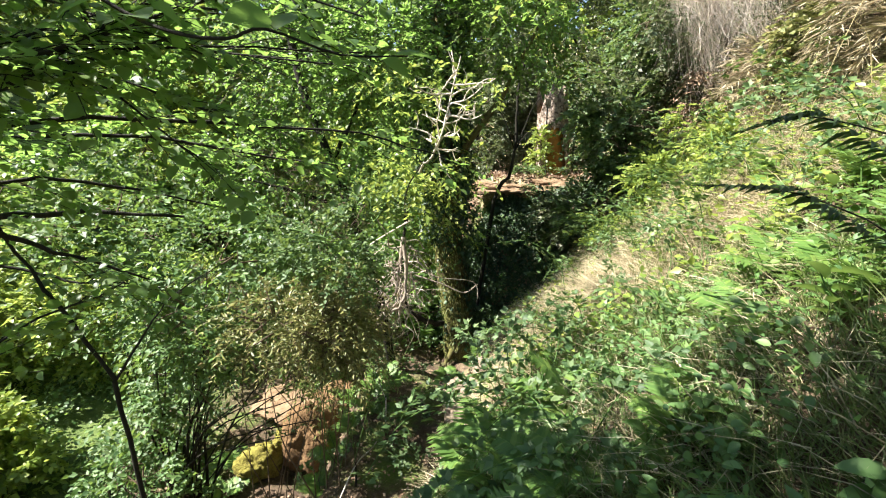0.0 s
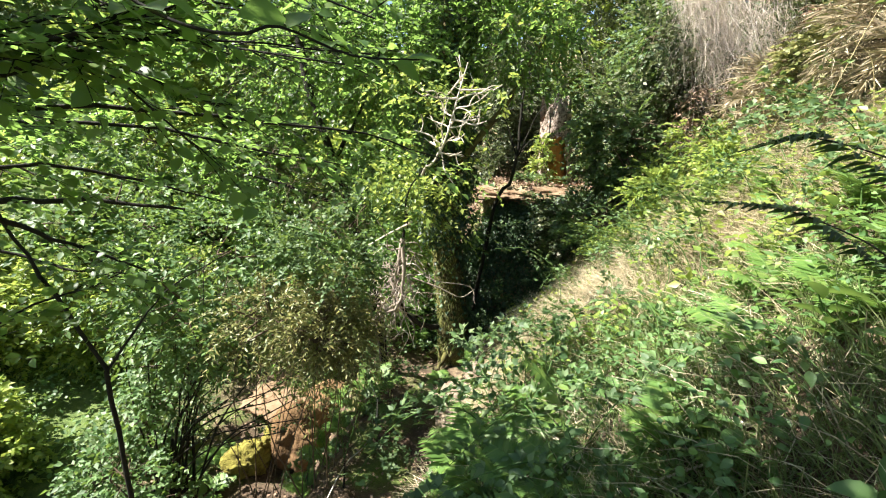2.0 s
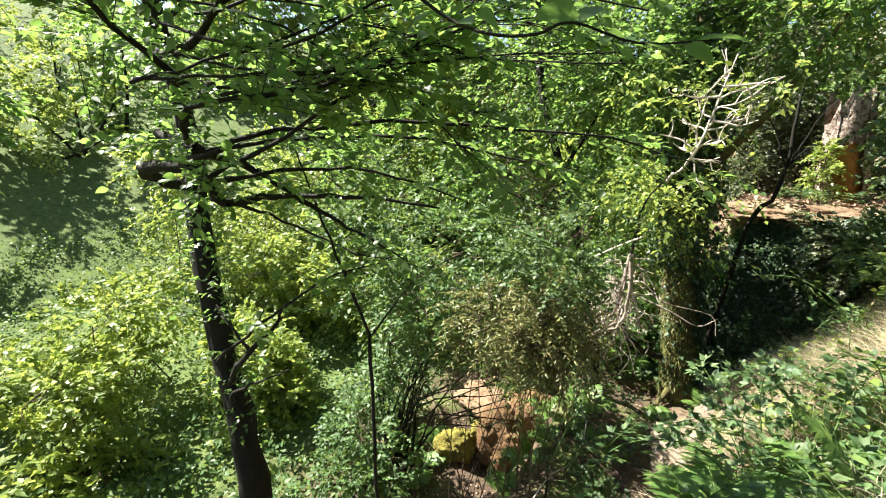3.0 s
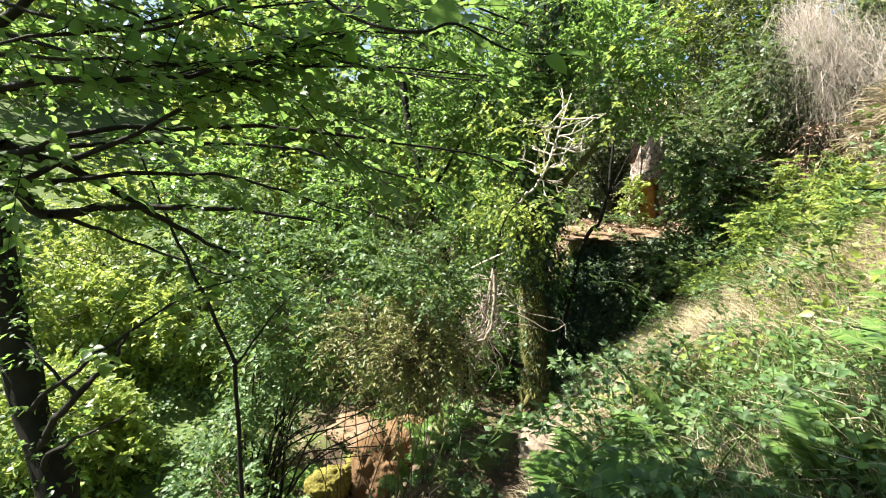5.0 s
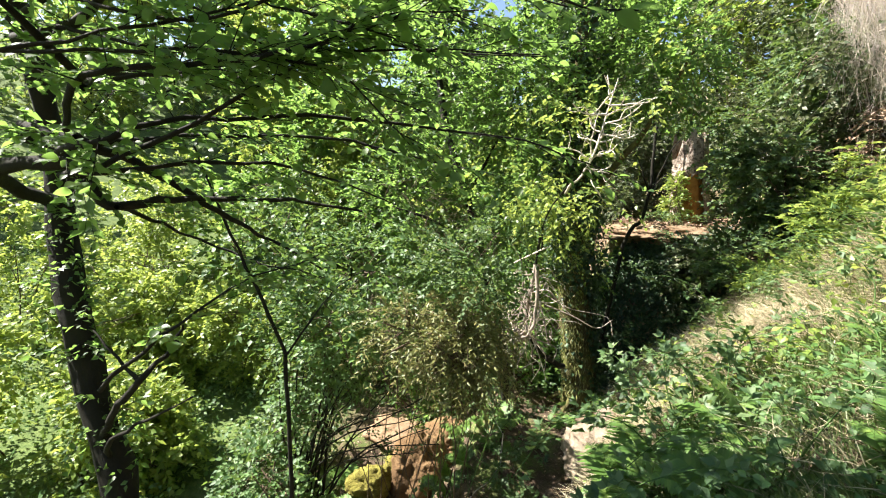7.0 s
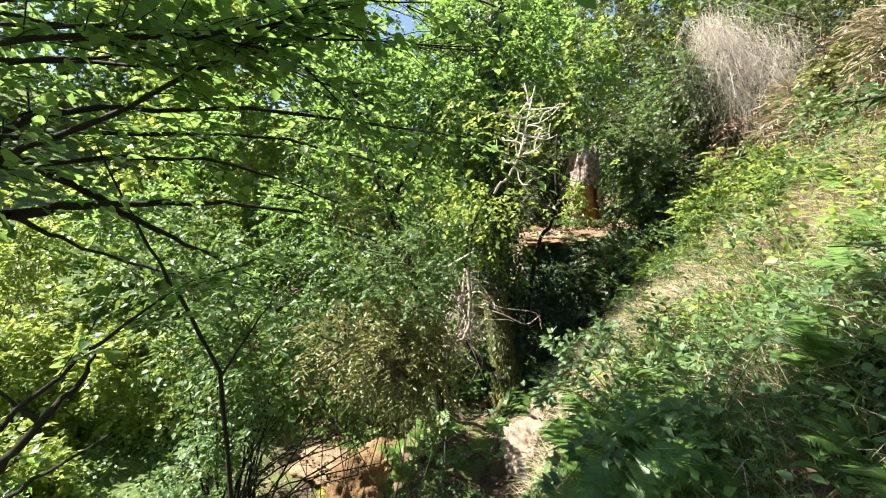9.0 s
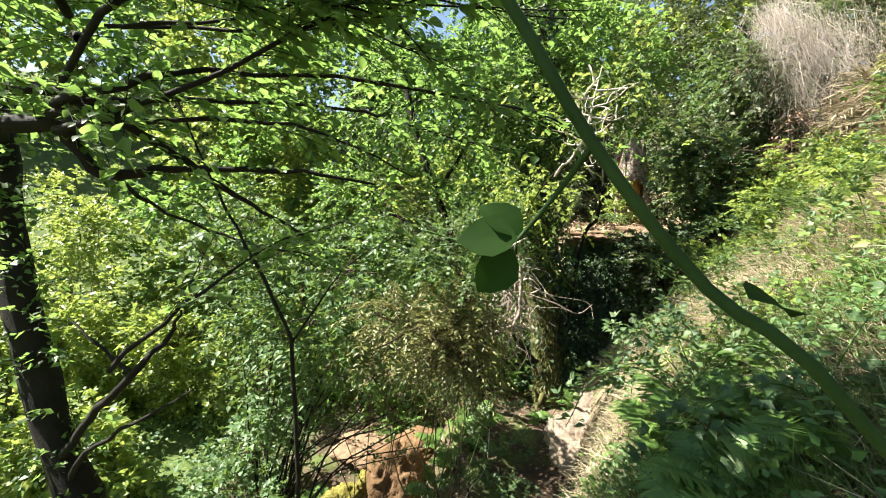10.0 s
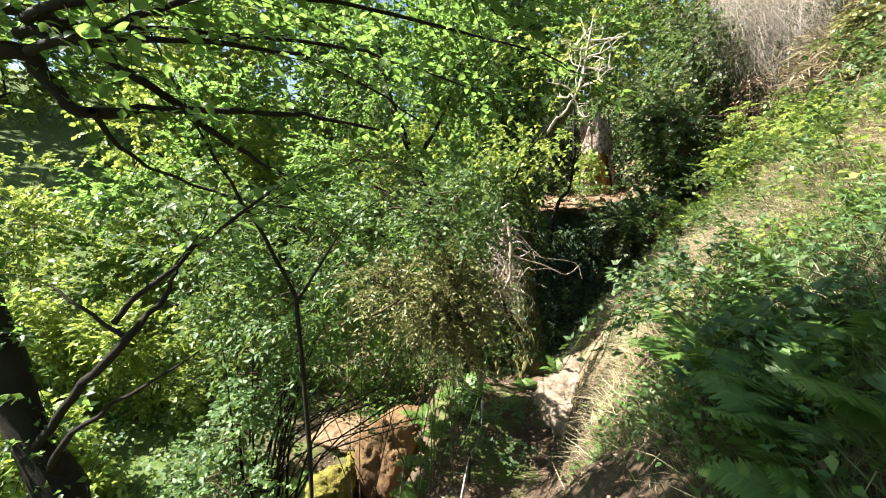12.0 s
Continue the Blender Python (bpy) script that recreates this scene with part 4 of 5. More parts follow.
for pts, r0, r1 in limbs:
    part("limb", tube(pts, r0, r1, 7, 0.01, rng, 0.75), M_BARK, near, smooth=True)
    pts = np.array(pts)
    n = 17 if r0 == 0.014 else (12 if pts[-1][2] < 1.2 else (22 if pts[-1][1] > 2.4 else 38))
    k = rng.uniform(0.42 if pts[0][2] < -2 else 0.2, 1.0, n) * (len(pts) - 1)
    i0 = np.clip(k.astype(int), 0, len(pts) - 2)
    s = pts[i0] + (pts[i0 + 1] - pts[i0]) * (k - i0)[:, None]
    d = unit(pts[i0 + 1] - pts[i0])
    side = unit(np.cross(d, (0, 0, 1.0))) * rng.choice([-1.0, 1.0], (n, 1))
    way = d * 0.7 + side * rng.uniform(0.3, 1.0, (n, 1)) + rng.normal(0, 0.2, (n, 3)) + (0, 0, 0.05)
    a, t = sprays(rng, s, way, rng.uniform(0.25, 0.8, n), 10, 0.16, 0.078, BIG, BIG_F, up=1.2, twig=0.004)
    lv.append(a)
    tw.append(t)
part("twigwork", join(*tw), M_BARK, near, kind="stuff")
# high leaf masses, mostly unseen, placed to shade the near bank and cane
st, wy = [], []
for c, r, n in [((-3.6, 0.0, 4.4), (1.6, 1.4, 0.9), 230), ((-2.4, -0.9, 4.6), (1.6, 1.4, 0.9), 330), ((-3.0, 0.3, 5.0), (1.8, 1.0, 0.8), 200), ((-4.2, -1.3, 4.6), (1.3, 1.1, 0.8), 300), ((-1.4, -0.6, 4.4), (1.3, 1.3, 0.6), 230), ((-4.6, 2.2, 3.0), (1.0, 1.0, 0.9), 60), ((-2.6, 0.9, 3.1), (1.2, 0.9, 0.5), 130), ((-1.5, 1.2, 4.4), (0.7, 0.6, 0.4), 180), ((-3.4, 0.9, 4.6), (1.1, 0.7, 0.5), 300), ((-4.4, 0.6, 4.4), (0.8, 0.8, 0.5), 220)]:
    u = rnd_dir(rng, n)
    st.append(np.array(c) + u * np.array(r) * rng.uniform(0.1, 1, (n, 1)) ** 0.5)
    wy.append(u + rng.normal(0, 0.6, (n, 3)))
    tw.append(tube([(-5.4, 2.5, 3.2), ((-5.4 + c[0]) / 2, (2.5 + c[1]) / 2, (3.4 + c[2]) / 2), c], 0.04, 0.012, 6))
st, wy = np.concatenate(st), np.concatenate(wy)
a, t = sprays(rng, st, wy, rng.uniform(0.3, 0.7, len(st)), 11, 0.2, 0.09)
lv.append(a)
tw.append(t)
part("crown", join(*lv), M_HAZEL, near, "thin green leaves glowing against the sun", kind="stuff")
# low forked side stem
for pts, r0, r1 in [([(-4.68, 2.6, -1.72), (-4.3, 2.4, -1.36), (-3.7, 2.1, -0.82), (-3.2, 1.92, -0.41), (-3.1, 2.15, -0.2), (-3.05, 2.2, 0.0)], 0.045, 0.01), ([(-4.55, 2.57, -1.9), (-3.94, 2.15, -1.3), (-3.5, 2.1, -0.98), (-2.86, 2.1, -0.55)], 0.03, 0.006), ([(-3.22, 1.94, -0.43), (-3.45, 1.95, -0.28), (-3.75, 1.97, -0.1)], 0.018, 0.006)]:
    part("limb", tube(pts, r0, r1, 7, 0.008, rng), M_BARK, near, smooth=True)

st = np.array((-3.75, 2.2, 2.45)) + rng.normal(0, 1, (90, 3)) * (0.6, 0.5, 0.55)
a, t = sprays(rng, st, rng.normal(0, 1, st.shape) + (0.3, 0, 0), rng.uniform(0.3, 0.7, 90), 10, 0.2, 0.09)
part("twigwork", t, M_BARK, near, kind="stuff")
part("crown", a, M_HAZEL, near, kind="stuff")

k = rng.uniform(0, 1, (90, 1))
st = np.array((-4.4, 2.5, -2.0)) * (1 - k) + np.array((-5.65, 2.95, 1.3)) * k + rng.normal(0, 0.12, (90, 3))
a, t = sprays(rng, st, rng.normal(0, 1, st.shape) + (0, -0.3, 0), rng.uniform(0.25, 0.6, 90), 9, 0.25, 0.085)
part("twigwork", t, M_BARK, near, kind="stuff")
part("crown", a, M_HAZEL, near, kind="stuff")

# overhead twig with large leaves, hanging into the view
bigt = thing("hazel_spray", (-1.0, 0.9, 2.35), "overhanging hazel twig with large glowing green leaves", "twig")
part("twig", tube([(-1.6, 0.6, 2.75), (-1.0, 0.95, 2.3), (-0.74, 1.08, 2.1), (-0.54, 1.07, 2.02), (-0.38, 1.08, 2.01), (-0.27, 1.09, 2.04), (-0.1, 1.24, 2.0), (0.1, 1.36, 2.02)], 0.008, 0.003, 6), M_BARK, bigt, smooth=True)
for p, d, nrm, s in [((-0.25, 1.09, 2.06), (-1, 0.05, 0.12), (-0.25, 0.55, 0.8), 0.14), ((-0.5, 1.07, 2.03), (-0.5, 0.2, 0.4), (-0.2, 0.5, 0.8), 0.12), ((-0.6, 1.07, 2.05), (-0.6, 0.3, 0.2), (0, -0.5, 1), 0.13), ((-0.25, 1.1, 2.04), (0.3, 0.5, 0.5), (0, -0.5, 1), 0.11),
                   ((0.06, 1.34, 2.02), (1, 0.25, 0.12), (0, -0.2, 1), 0.14), ((0.02, 1.32, 2.0), (0.7, 0.1, -0.3), (0.1, 0.4, 0.8), 0.11), ((-0.08, 1.25, 2.0), (0.9, 0.3, -0.2), (0, -0.3, 1), 0.10), ((-0.75, 1.08, 2.1), (-0.4, -0.5, -0.3), (0, -0.2, 1), 0.12), ((-0.9, 1.0, 2.2), (-0.2, 0.6, -0.3), (0.1, -0.6, 1), 0.13)]:
    part("leaf", leaves(np.array([p], float), np.array([d], float), np.array([nrm], float), np.array([s]), BIG, BIG_F), M_HAZEL, bigt, smooth=True)

# green cane that crosses close to the path
cane = thing("bramble_cane", (-0.1, -0.3, gz(-0.1, -0.3)), "long green bramble cane beside the path, cane and leaves darkened as if in shade", "bramble cane")
part("cane", tube([(0.0, -0.3, gz(0.0, -0.3) - 0.02), (-0.25, -0.46, 0.55), (-0.474, -0.474, 0.83), (-0.545, -0.466, 0.889), (-0.6, -0.467, 0.951), (-0.648, -0.468, 1.02), (-0.7, -0.46, 1.08), (-0.78, -0.445, 1.15), (-1.0, -0.38, 1.45)], 0.0034, 0.0026, 7), M_SHADECANE, cane, smooth=True)
part("shoot", tube([(-0.6, -0.467, 0.951), (-0.612, -0.45, 0.93), (-0.63, -0.455, 0.905)], 0.0018, 0.0012, 5), M_SHADECANE, cane, smooth=True)
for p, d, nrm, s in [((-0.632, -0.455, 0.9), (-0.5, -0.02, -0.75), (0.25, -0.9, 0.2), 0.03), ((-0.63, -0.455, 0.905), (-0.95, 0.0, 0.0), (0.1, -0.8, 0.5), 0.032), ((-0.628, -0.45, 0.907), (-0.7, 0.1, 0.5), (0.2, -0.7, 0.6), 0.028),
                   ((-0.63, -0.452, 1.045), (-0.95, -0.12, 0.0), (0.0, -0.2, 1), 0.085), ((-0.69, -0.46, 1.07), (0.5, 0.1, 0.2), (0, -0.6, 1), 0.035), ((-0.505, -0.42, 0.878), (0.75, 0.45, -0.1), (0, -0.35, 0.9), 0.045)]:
    part("leaf", leaves(np.array([p], float), np.array([d], float), np.array([nrm], float), np.array([s]), BIG, BIG_F), M_SHADECANELEAF, cane, smooth=True)

# ---- rocks ----


def boulder(name, centre, radii, mat, seed, label, rot=0.0, rough=0.5):
    bm = bmesh.new()
    bmesh.ops.create_icosphere(bm, subdivisions=5, radius=1)
    off = Vector((seed * 3.1, seed * 1.7, 0))
    for v in bm.verts:
        d = v.co.normalized()
        v.co = d * (1 + rough * noise.noise(d * 1.4 + off) + 0.4 * rough * abs(noise.noise(d * 3.7 + off)) + 0.3 * rough * abs(noise.noise(d * 7.3 + off)) + 0.16 * rough * noise.noise(d * 15 + off))
        v.co = Vector((v.co.x * radii[0], v.co.y * radii[1], v.co.z * radii[2]))
    me = bpy.data.meshes.new(name)
    bm.to_mesh(me)
    bm.free()
    me.shade_smooth()
    me.materials.append(mat)
    ob = new(name, me)
    ob.location, ob.rotation_euler = centre, (0, 0, rot)
    return tagged(ob, label, "rock")


boulder("rock", (-3.5, 6.9, -5.1), (0.42, 0.32, 0.36), M_MOSSROCK, 1, "yellow moss-covered rock in the gully", 0.6)
boulder("rock", (-3.15, 7.3, -4.95), (0.32, 0.25, 0.3), M_MOSSROCK, 6, "yellow moss-covered rock in the gully", 0.2)
boulder("rock", (-2.6, 7.45, -4.85), (0.56, 0.5, 0.72), M_ROCK, 2, "rounded rusty-brown boulder in the gully", 0.3, 0.4)
boulder("rock", (-2.3, 8.6, -4.75), (0.6, 0.5, 0.35), M_ROCK, 3, "rusty-brown rock ledge above the boulder", 1.0)
boulder("earth_mound", (-3.5, 9.2, -5.25), (0.95, 0.7, 0.42), M_EARTH, 4, "bare pinkish sandy soil slope in the sun", 0.4)
boulder("rock", (0.76, 6.35, -2.92), (0.5, 0.42, 0.46), M_SAND, 5, "pale sandy rock at the foot of the bank", 0.2)
boulder("rock", (1.1, 6.75, -2.5), (0.42, 0.35, 0.4), M_SAND, 8, "pale sandy rock at the foot of the bank", 1.2)
boulder("earth_mound", (2.5, 11.7, 0.2), (0.9, 0.6, 0.16), M_EARTH, 9, "bare orange-brown soil on top of the far bank", 0.1, 0.9)
boulder("earth_mound", (1.45, 11.45, 0.16), (0.8, 0.5, 0.15), M_EARTH, 10, "bare pale soil on top of the far bank", 0.1, 0.9)

# ---- ferns ----


def frond_vf(rng, length, arch, pairs=24, wide=0.27):
    k = np.linspace(0, 1, 9)
    pts = np.stack([np.zeros(9), length * (k - 0.25 * arch * k ** 2), length * (0.62 * k - 0.75 * arch * k ** 2)], -1)
    stalk = tube(pts, 0.0035, 0.0012, 4)
    s = np.linspace(0.16, 0.985, pairs)
    pos = np.stack([np.interp(s, k, pts[:, i]) for i in range(3)], -1)
    tan = unit(np.gradient(pos, axis=0))
    size = length * wide * np.sin(np.clip(s * 1.05, 0, 1) ** 0.62 * np.pi) ** 0.8 + 0.012
    pieces = [stalk]
    shape = np.array([(-0.06, 0, 0), (0.06, 0, 0), (-0.10, 0.25, -0.01), (0.10, 0.25, -0.01), (-0.07, 0.6, -0.05), (0.07, 0.6, -0.05), (0, 1, -0.12)])
    fcs = np.array([(0, 1, 3), (0, 3, 2), (2, 3, 5), (2, 5, 4), (4, 5, 6)])
    for sg in (-1.0, 1.0):
        way = np.array((sg, 0, 0)) + tan * 0.35 + rng.normal(0, 0.05, pos.shape)
        nrm = np.cross((1.0, 0, 0), tan) + rng.normal(0, 0.12, pos.shape)
        pieces.append(leaves(pos, way, nrm, size * rng.uniform(0.9, 1.1, pairs), shape, fcs))
    return join(*pieces)


rng = np.random.default_rng(31)
FRONDS = [mesh("frond", frond_vf(rng, l, a), M_FERN) for l, a in ((0.62, 0.55), (0.55, 0.8), (0.7, 0.65), (0.45, 0.5))]


def fern(x, y, scale, seed, label, count=8):
    r = np.random.default_rng(seed)
    ob = thing("fern", (x, y, gz(x, y) - 0.01), label, "fern", "ferns on the bank")
    for i in range(count):
        f = new("frond", FRONDS[int(r.integers(4))])
        f.parent = ob
        f.rotation_euler = (r.normal(0.18, 0.2), r.normal(0, 0.15), i * 6.283 / count + r.normal(0, 0.25))
        f.scale = [scale * r.uniform(0.75, 1.15)] * 3
    return ob


for i, (x, y, s) in enumerate([(0.66, 2.3, 1.2), (1.22, 2.5, 1.0), (0.92, 2.0, 1.1), (2.35, 2.05, 0.8), (2.45, 2.65, 0.75), (1.5, 1.7, 1.0), (3.1, 2.9, 1.0), (2.75, 2.2, 1.1), (0.62, 2.5, 0.8), (0.95, 2.25, 0.7), (1.15, 2.9, 0.6), (2.4, 2.5, 0.8), (2.1, 3.2, 0.5), (2.8, 3.3, 0.7), (3.0, 2.4, 0.8),
                               (0.5, 1.62, 0.9), (0.45, 1.3, 0.9), (0.15, 0.75, 0.85), (0.85, 1.4, 0.8), (1.2, 1.1, 0.8), (1.3, 0.7, 0.8), (0.5, 0.5, 0.7), (0.3, 1.1, 0.8), (3.4, 4.2, 0.9), (3.5, 6.9, 1.0), (3.2, 7.2, 0.9), (3.9, 5.6, 0.9),
                               (0.57, 2.3, 0.9), (1.3, 3.3, 0.6), (2.06, 2.2, 0.8), (0.53, 1.49, 0.9), (0.47, 0.8, 0.9), (1.09, 1.93, 0.7), (0.8, 2.35, 0.8), (-1.55, 5.9, 1.0), (-1.15, 6.7, 1.0), (-1.65, 5.3, 1.0), (-1.4, 6.2, 1.1), (-3.9, 6.2, 1.1), (-4.1, 7.1, 1.1), (-1.9, 8.2, 1.1), (-4.4, 6.4, 1.0), (-0.95, 7.4, 0.8), (0.85, 8.2, 0.9), (0.15, 7.9, 0.8), (-1.3, 7.4, 1.0), (1.1, 9.0, 0.9)]):
    fern(x, y, s, 400 + i, "green fern with arching feathery fronds on the shaded bank" if y < 5 else "lush green fern beside the path")
# feathery sprays that lean out of the bank beside the camera, darkened for shade
for mid, tip in [((1.5, 1.36, 1.63), (1.2, 1.54, 1.62)), ((1.5, 1.38, 1.89), (1.3, 1.5, 1.82))]:
    foot = np.array((2.0, 1.2, gz(2.0, 1.2) - 0.03))
    line = np.array([foot, (1.86, 1.24, mid[2] - 0.2), mid, tip])
    ob = thing("shade_toned_spray", foot, "drooping feathery frond with the shade of the bank put into its dark colour", "fern frond", "dark fronds")
    part("stalk", tube(line, 0.005, 0.0015, 5), M_BARK, ob, smooth=True)
    k = np.linspace(1.15, 2.98, 36)
    i0 = k.astype(int)
    pos = line[i0] + (line[i0 + 1] - line[i0]) * (k - i0)[:, None] + np.array((0, 0, 0.02)) * np.sin((k - 1) * 1.57)[:, None]
    size = 0.10 * np.sin(np.clip((3.02 - k) / 1.9, 0.02, 1) * 2.6) + 0.015
    sides = []
    for sg in (-1.0, 1.0):
        way = np.array((-0.55, 0.0, -0.12)) + np.array((-0.25, -0.85, 0.1)) * sg + rng.normal(0, 0.1, pos.shape)
        sides.append(leaves(pos, way, np.array((0, 0, 1.0)) + rng.normal(0, 0.2, pos.shape), size * rng.uniform(0.8, 1.15, len(k)), LEAF * (0.32, 1, 1.5)))
    # ivy's dark material instead of fern green: the shade is in the colour
    part("frond", join(*sides), M_IVY, ob)

# ---- weeds, brambles and litter on the bank ----


def weed_proto(seed, leaf, n, hgt):
    r = np.random.default_rng(seed)
    ob = thing("weed", (0, 0, -60), "broad-leaved green weed on the bank", "weed", "weeds on the bank")
    top = np.array((r.normal(0, 0.05), r.normal(0, 0.05), hgt))
    part("stem", tube([(0, 0, 0), top * 0.5 + r.normal(0, 0.02, 3), top], 0.005, 0.002, 5), M_CANE, ob, origin=(0, 0, 0))
    for i in range(n):
        s = 0.15 + 0.85 * i / n
        an = i * 2.4 + r.normal(0, 0.3)
        d = np.array([(math.cos(an), math.sin(an), 0.35 + r.normal(0, 0.15))])
        part("leaf", leaves(top[None] * s, d, np.array([(-math.cos(an) * 0.4, -math.sin(an) * 0.4, 1.0)]), np.array([leaf * r.uniform(0.7, 1.15)]), BIG * (0.72, 1, 1.3), BIG_F), M_HERB, ob, origin=(0, 0, 0), smooth=True)
    return ob


rng = np.random.default_rng(41)
protos = [weed_proto(1, 0.13, 9, 0.22), weed_proto(2, 0.09, 11, 0.32), weed_proto(3, 0.16, 7, 0.18), weed_proto(4, 0.07, 12, 0.36)]
spots = [(1.55, 1.71, 2), (1.6, 1.66, 0), (2.15, 1.85, 2), (2.2, 1.8, 2), (1.45, 3.3, 1), (1.35, 3.6, 1), (1.7, 3.5, 3), (1.6, 3.0, 1)]
for i in range(120):
    y = rng.uniform(0.0, 5.6)
    lo = 0.3 if y < 1.5 else 0.35 + 0.03 * y
    spots.append((rng.uniform(lo, 0.9 + 0.75 * y + 1.2), y, int(rng.integers(4))))
for i in range(26):
    spots.append((rng.uniform(-1.6, 1.0), rng.uniform(5.2, 9.6), int(rng.integers(4))))
first = [True] * 4
for x, y, k in spots:
    if abs(x) < 0.45 and 6.0 < y < 9 or abs(x + 0.35) < 0.4 and 3.8 < y < 7.4 or (x + 0.6) ** 2 + (y + 0.5) ** 2 < 0.3:
        continue
    m = pose(x, y, gz(x, y) - 0.01, rng.normal(0, 8), rng.normal(-12, 8), rng.uniform(0, 360)) @ Matrix.Diagonal((*[rng.uniform(0.7, 1.25)] * 3, 1))
    if first[k]:
        first[k] = False
        protos[k].matrix_basis = m
    else:
        o = copy_thing(protos[k], m)
        o.matrix_basis = m


def bramble_vf(seed):
    r = np.random.default_rng(seed)
    canes, lv = [], []
    for i in range(4):
        an, ln = r.uniform(0, 6.28), r.uniform(0.5, 0.95)
        p = np.array([(0, 0, 0), (math.cos(an) * ln * 0.3, math.sin(an) * ln * 0.3, 0.28), (math.cos(an) * ln * 0.7, math.sin(an) * ln * 0.7, 0.3), (math.cos(an) * ln, math.sin(an) * ln, 0.1)])
        canes.append(tube(p, 0.004, 0.002, 5))
        n = 30
        k = r.uniform(0.25, 1, n) * 3
        i0 = np.clip(k.astype(int), 0, 2)
        s = p[i0] + (p[i0 + 1] - p[i0]) * (k - i0)[:, None]
        stalk = unit(r.normal(0, 1, (n, 3)) + (0, 0, 0.4)) * r.uniform(0.03, 0.08, (n, 1))
        for d in (-0.9, 0.0, 0.9):
            w = stalk.copy()
            w[:, 0], w[:, 1] = stalk[:, 0] * math.cos(d) - stalk[:, 1] * math.sin(d), stalk[:, 0] * math.sin(d) + stalk[:, 1] * math.cos(d)
            lv.append(leaves(s + stalk, w * (1, 1, 0.4), r.normal(0, 0.35, (n, 3)) + (0, 0, 1), 0.055 * r.uniform(0.7, 1.2, n)))
    return canes, join(*lv)


brambles = []
for sd in range(3):
    canes, lf = bramble_vf(60 + sd)
    b = thing("bramble", (0, 0, -60), "low green bramble trailing over the dry grass", "bramble", "brambles on the bank")
    for c in canes:
        part("cane", c, M_CANE, b, origin=(0, 0, 0))
    part("foliage", lf, M_BRAMBLE, b, origin=(0, 0, 0), kind="stuff")
    brambles.append(b)
bspots = [(1.35, 4.9), (1.75, 5.3), (2.3, 5.6), (2.9, 6.4), (3.4, 6.2), (1.5, 4.2), (2.5, 4.6), (3.2, 5.0)] + [(rng.uniform(2.0, 6.5), rng.uniform(3.4, 8.6)) for _ in range(46)] + [(rng.uniform(0.4, 2.4), rng.uniform(1.5, 4.6)) for _ in range(12)] + [(rng.uniform(0.6, 3.0), rng.uniform(9.4, 11.4)) for _ in range(16)] + [(rng.uniform(-1.5, -0.8), rng.uniform(5.5, 9)) for _ in range(7)]
bspots = [(x, y) for x, y in bspots if not (x < 1.25 and 3.4 < y < 9 and x > -0.5)]
for i, (x, y) in enumerate(bspots):
    m = pose(x, y, gz(x, y) - 0.02, rng.normal(0, 8), rng.normal(-25 if y < 8 else 0, 8), rng.uniform(0, 360)) @ Matrix.Diagonal((*[rng.uniform(0.8, 1.4)] * 3, 1))
    if i < 3:
        brambles[i].matrix_basis = m
    else:
        copy_thing(brambles[i % 3], m).matrix_basis = m


def scatter(n, box, seed, dens):
    """Points on the ground where dens(x, y) lets them be."""
    r = np.random.default_rng(seed)
    x, y = r.uniform(box[0], box[1], n), r.uniform(box[2], box[3], n)
    keep = r.uniform(0, 1, n) < dens(x, y)
    x, y = x[keep], y[keep]
    return np.stack([x, y, height(x, y)], -1), r


BLADE = np.array([(-0.018, 0, 0), (0.018, 0, 0), (-0.014, 0.5, 0.06), (0.014, 0.5, 0.06), (0, 1, -0.12)])
BLADE_F = np.array([(0, 1, 3), (0, 3, 2), (2, 3, 4)])


def on_bank(x, y):
    return step(-0.2, 0.3, x - 0.05 * np.maximum(y - 1, 0) - 0.5 * step(3.6, 5.0, y)) * step(9.0, 7.5, y) * ((x - 0.75) ** 2 + (y - 6.3) ** 2 > 0.42)


def stuff(name, vf, mat, label, category):
    return tagged(new(name, mesh(name, vf, mat)), label, category, kind="stuff")


def strawdens(x, y):
    strip = np.exp(-((x - (1.0 + 0.95 * (y - 4.4))) / 0.7) ** 2) * step(3.2, 4.2, y) + 0.75 * step(0.7, 1.6, x) * step(3.3, 4.2, y)
    return on_bank(x, y) * np.clip(0.1 + 1.1 * (vnoise(x * 1.7, y * 1.7, 8) - 0.5) * step(0.5, 2.5, y) + strip + 0.2 * step(1.0, 1.5, x) * step(2.8, 2.0, y), 0.05, 1) * (0.25 + 0.75 * step(1.6, 3.2, y + 0.5 * x))


p, r = scatter(230000, (-0.2, 7.5, -0.5, 8.8), 51, strawdens)
n = len(p)
stuff("dry_grass", leaves(p, r.normal(0, 0.7, (n, 3)) * (1, 1, 0) + (-0.35, -0.1, 0.28), np.array((0, 0, 1.0)) + r.normal(0, 0.4, (n, 3)), r.uniform(0.12, 0.42, n), BLADE * (0.5, 1, 1), BLADE_F), M_STRAW, "bleached dry grass matted over the sunlit bank", "dry grass")
p, r = scatter(75000, (-0.2, 7.5, 0.0, 8.8), 52, lambda x, y: on_bank(x, y) * np.clip(1.6 * (vnoise(x * 1.4 + 5, y * 1.4, 9) - 0.38), 0.05, 1))
n = len(p)
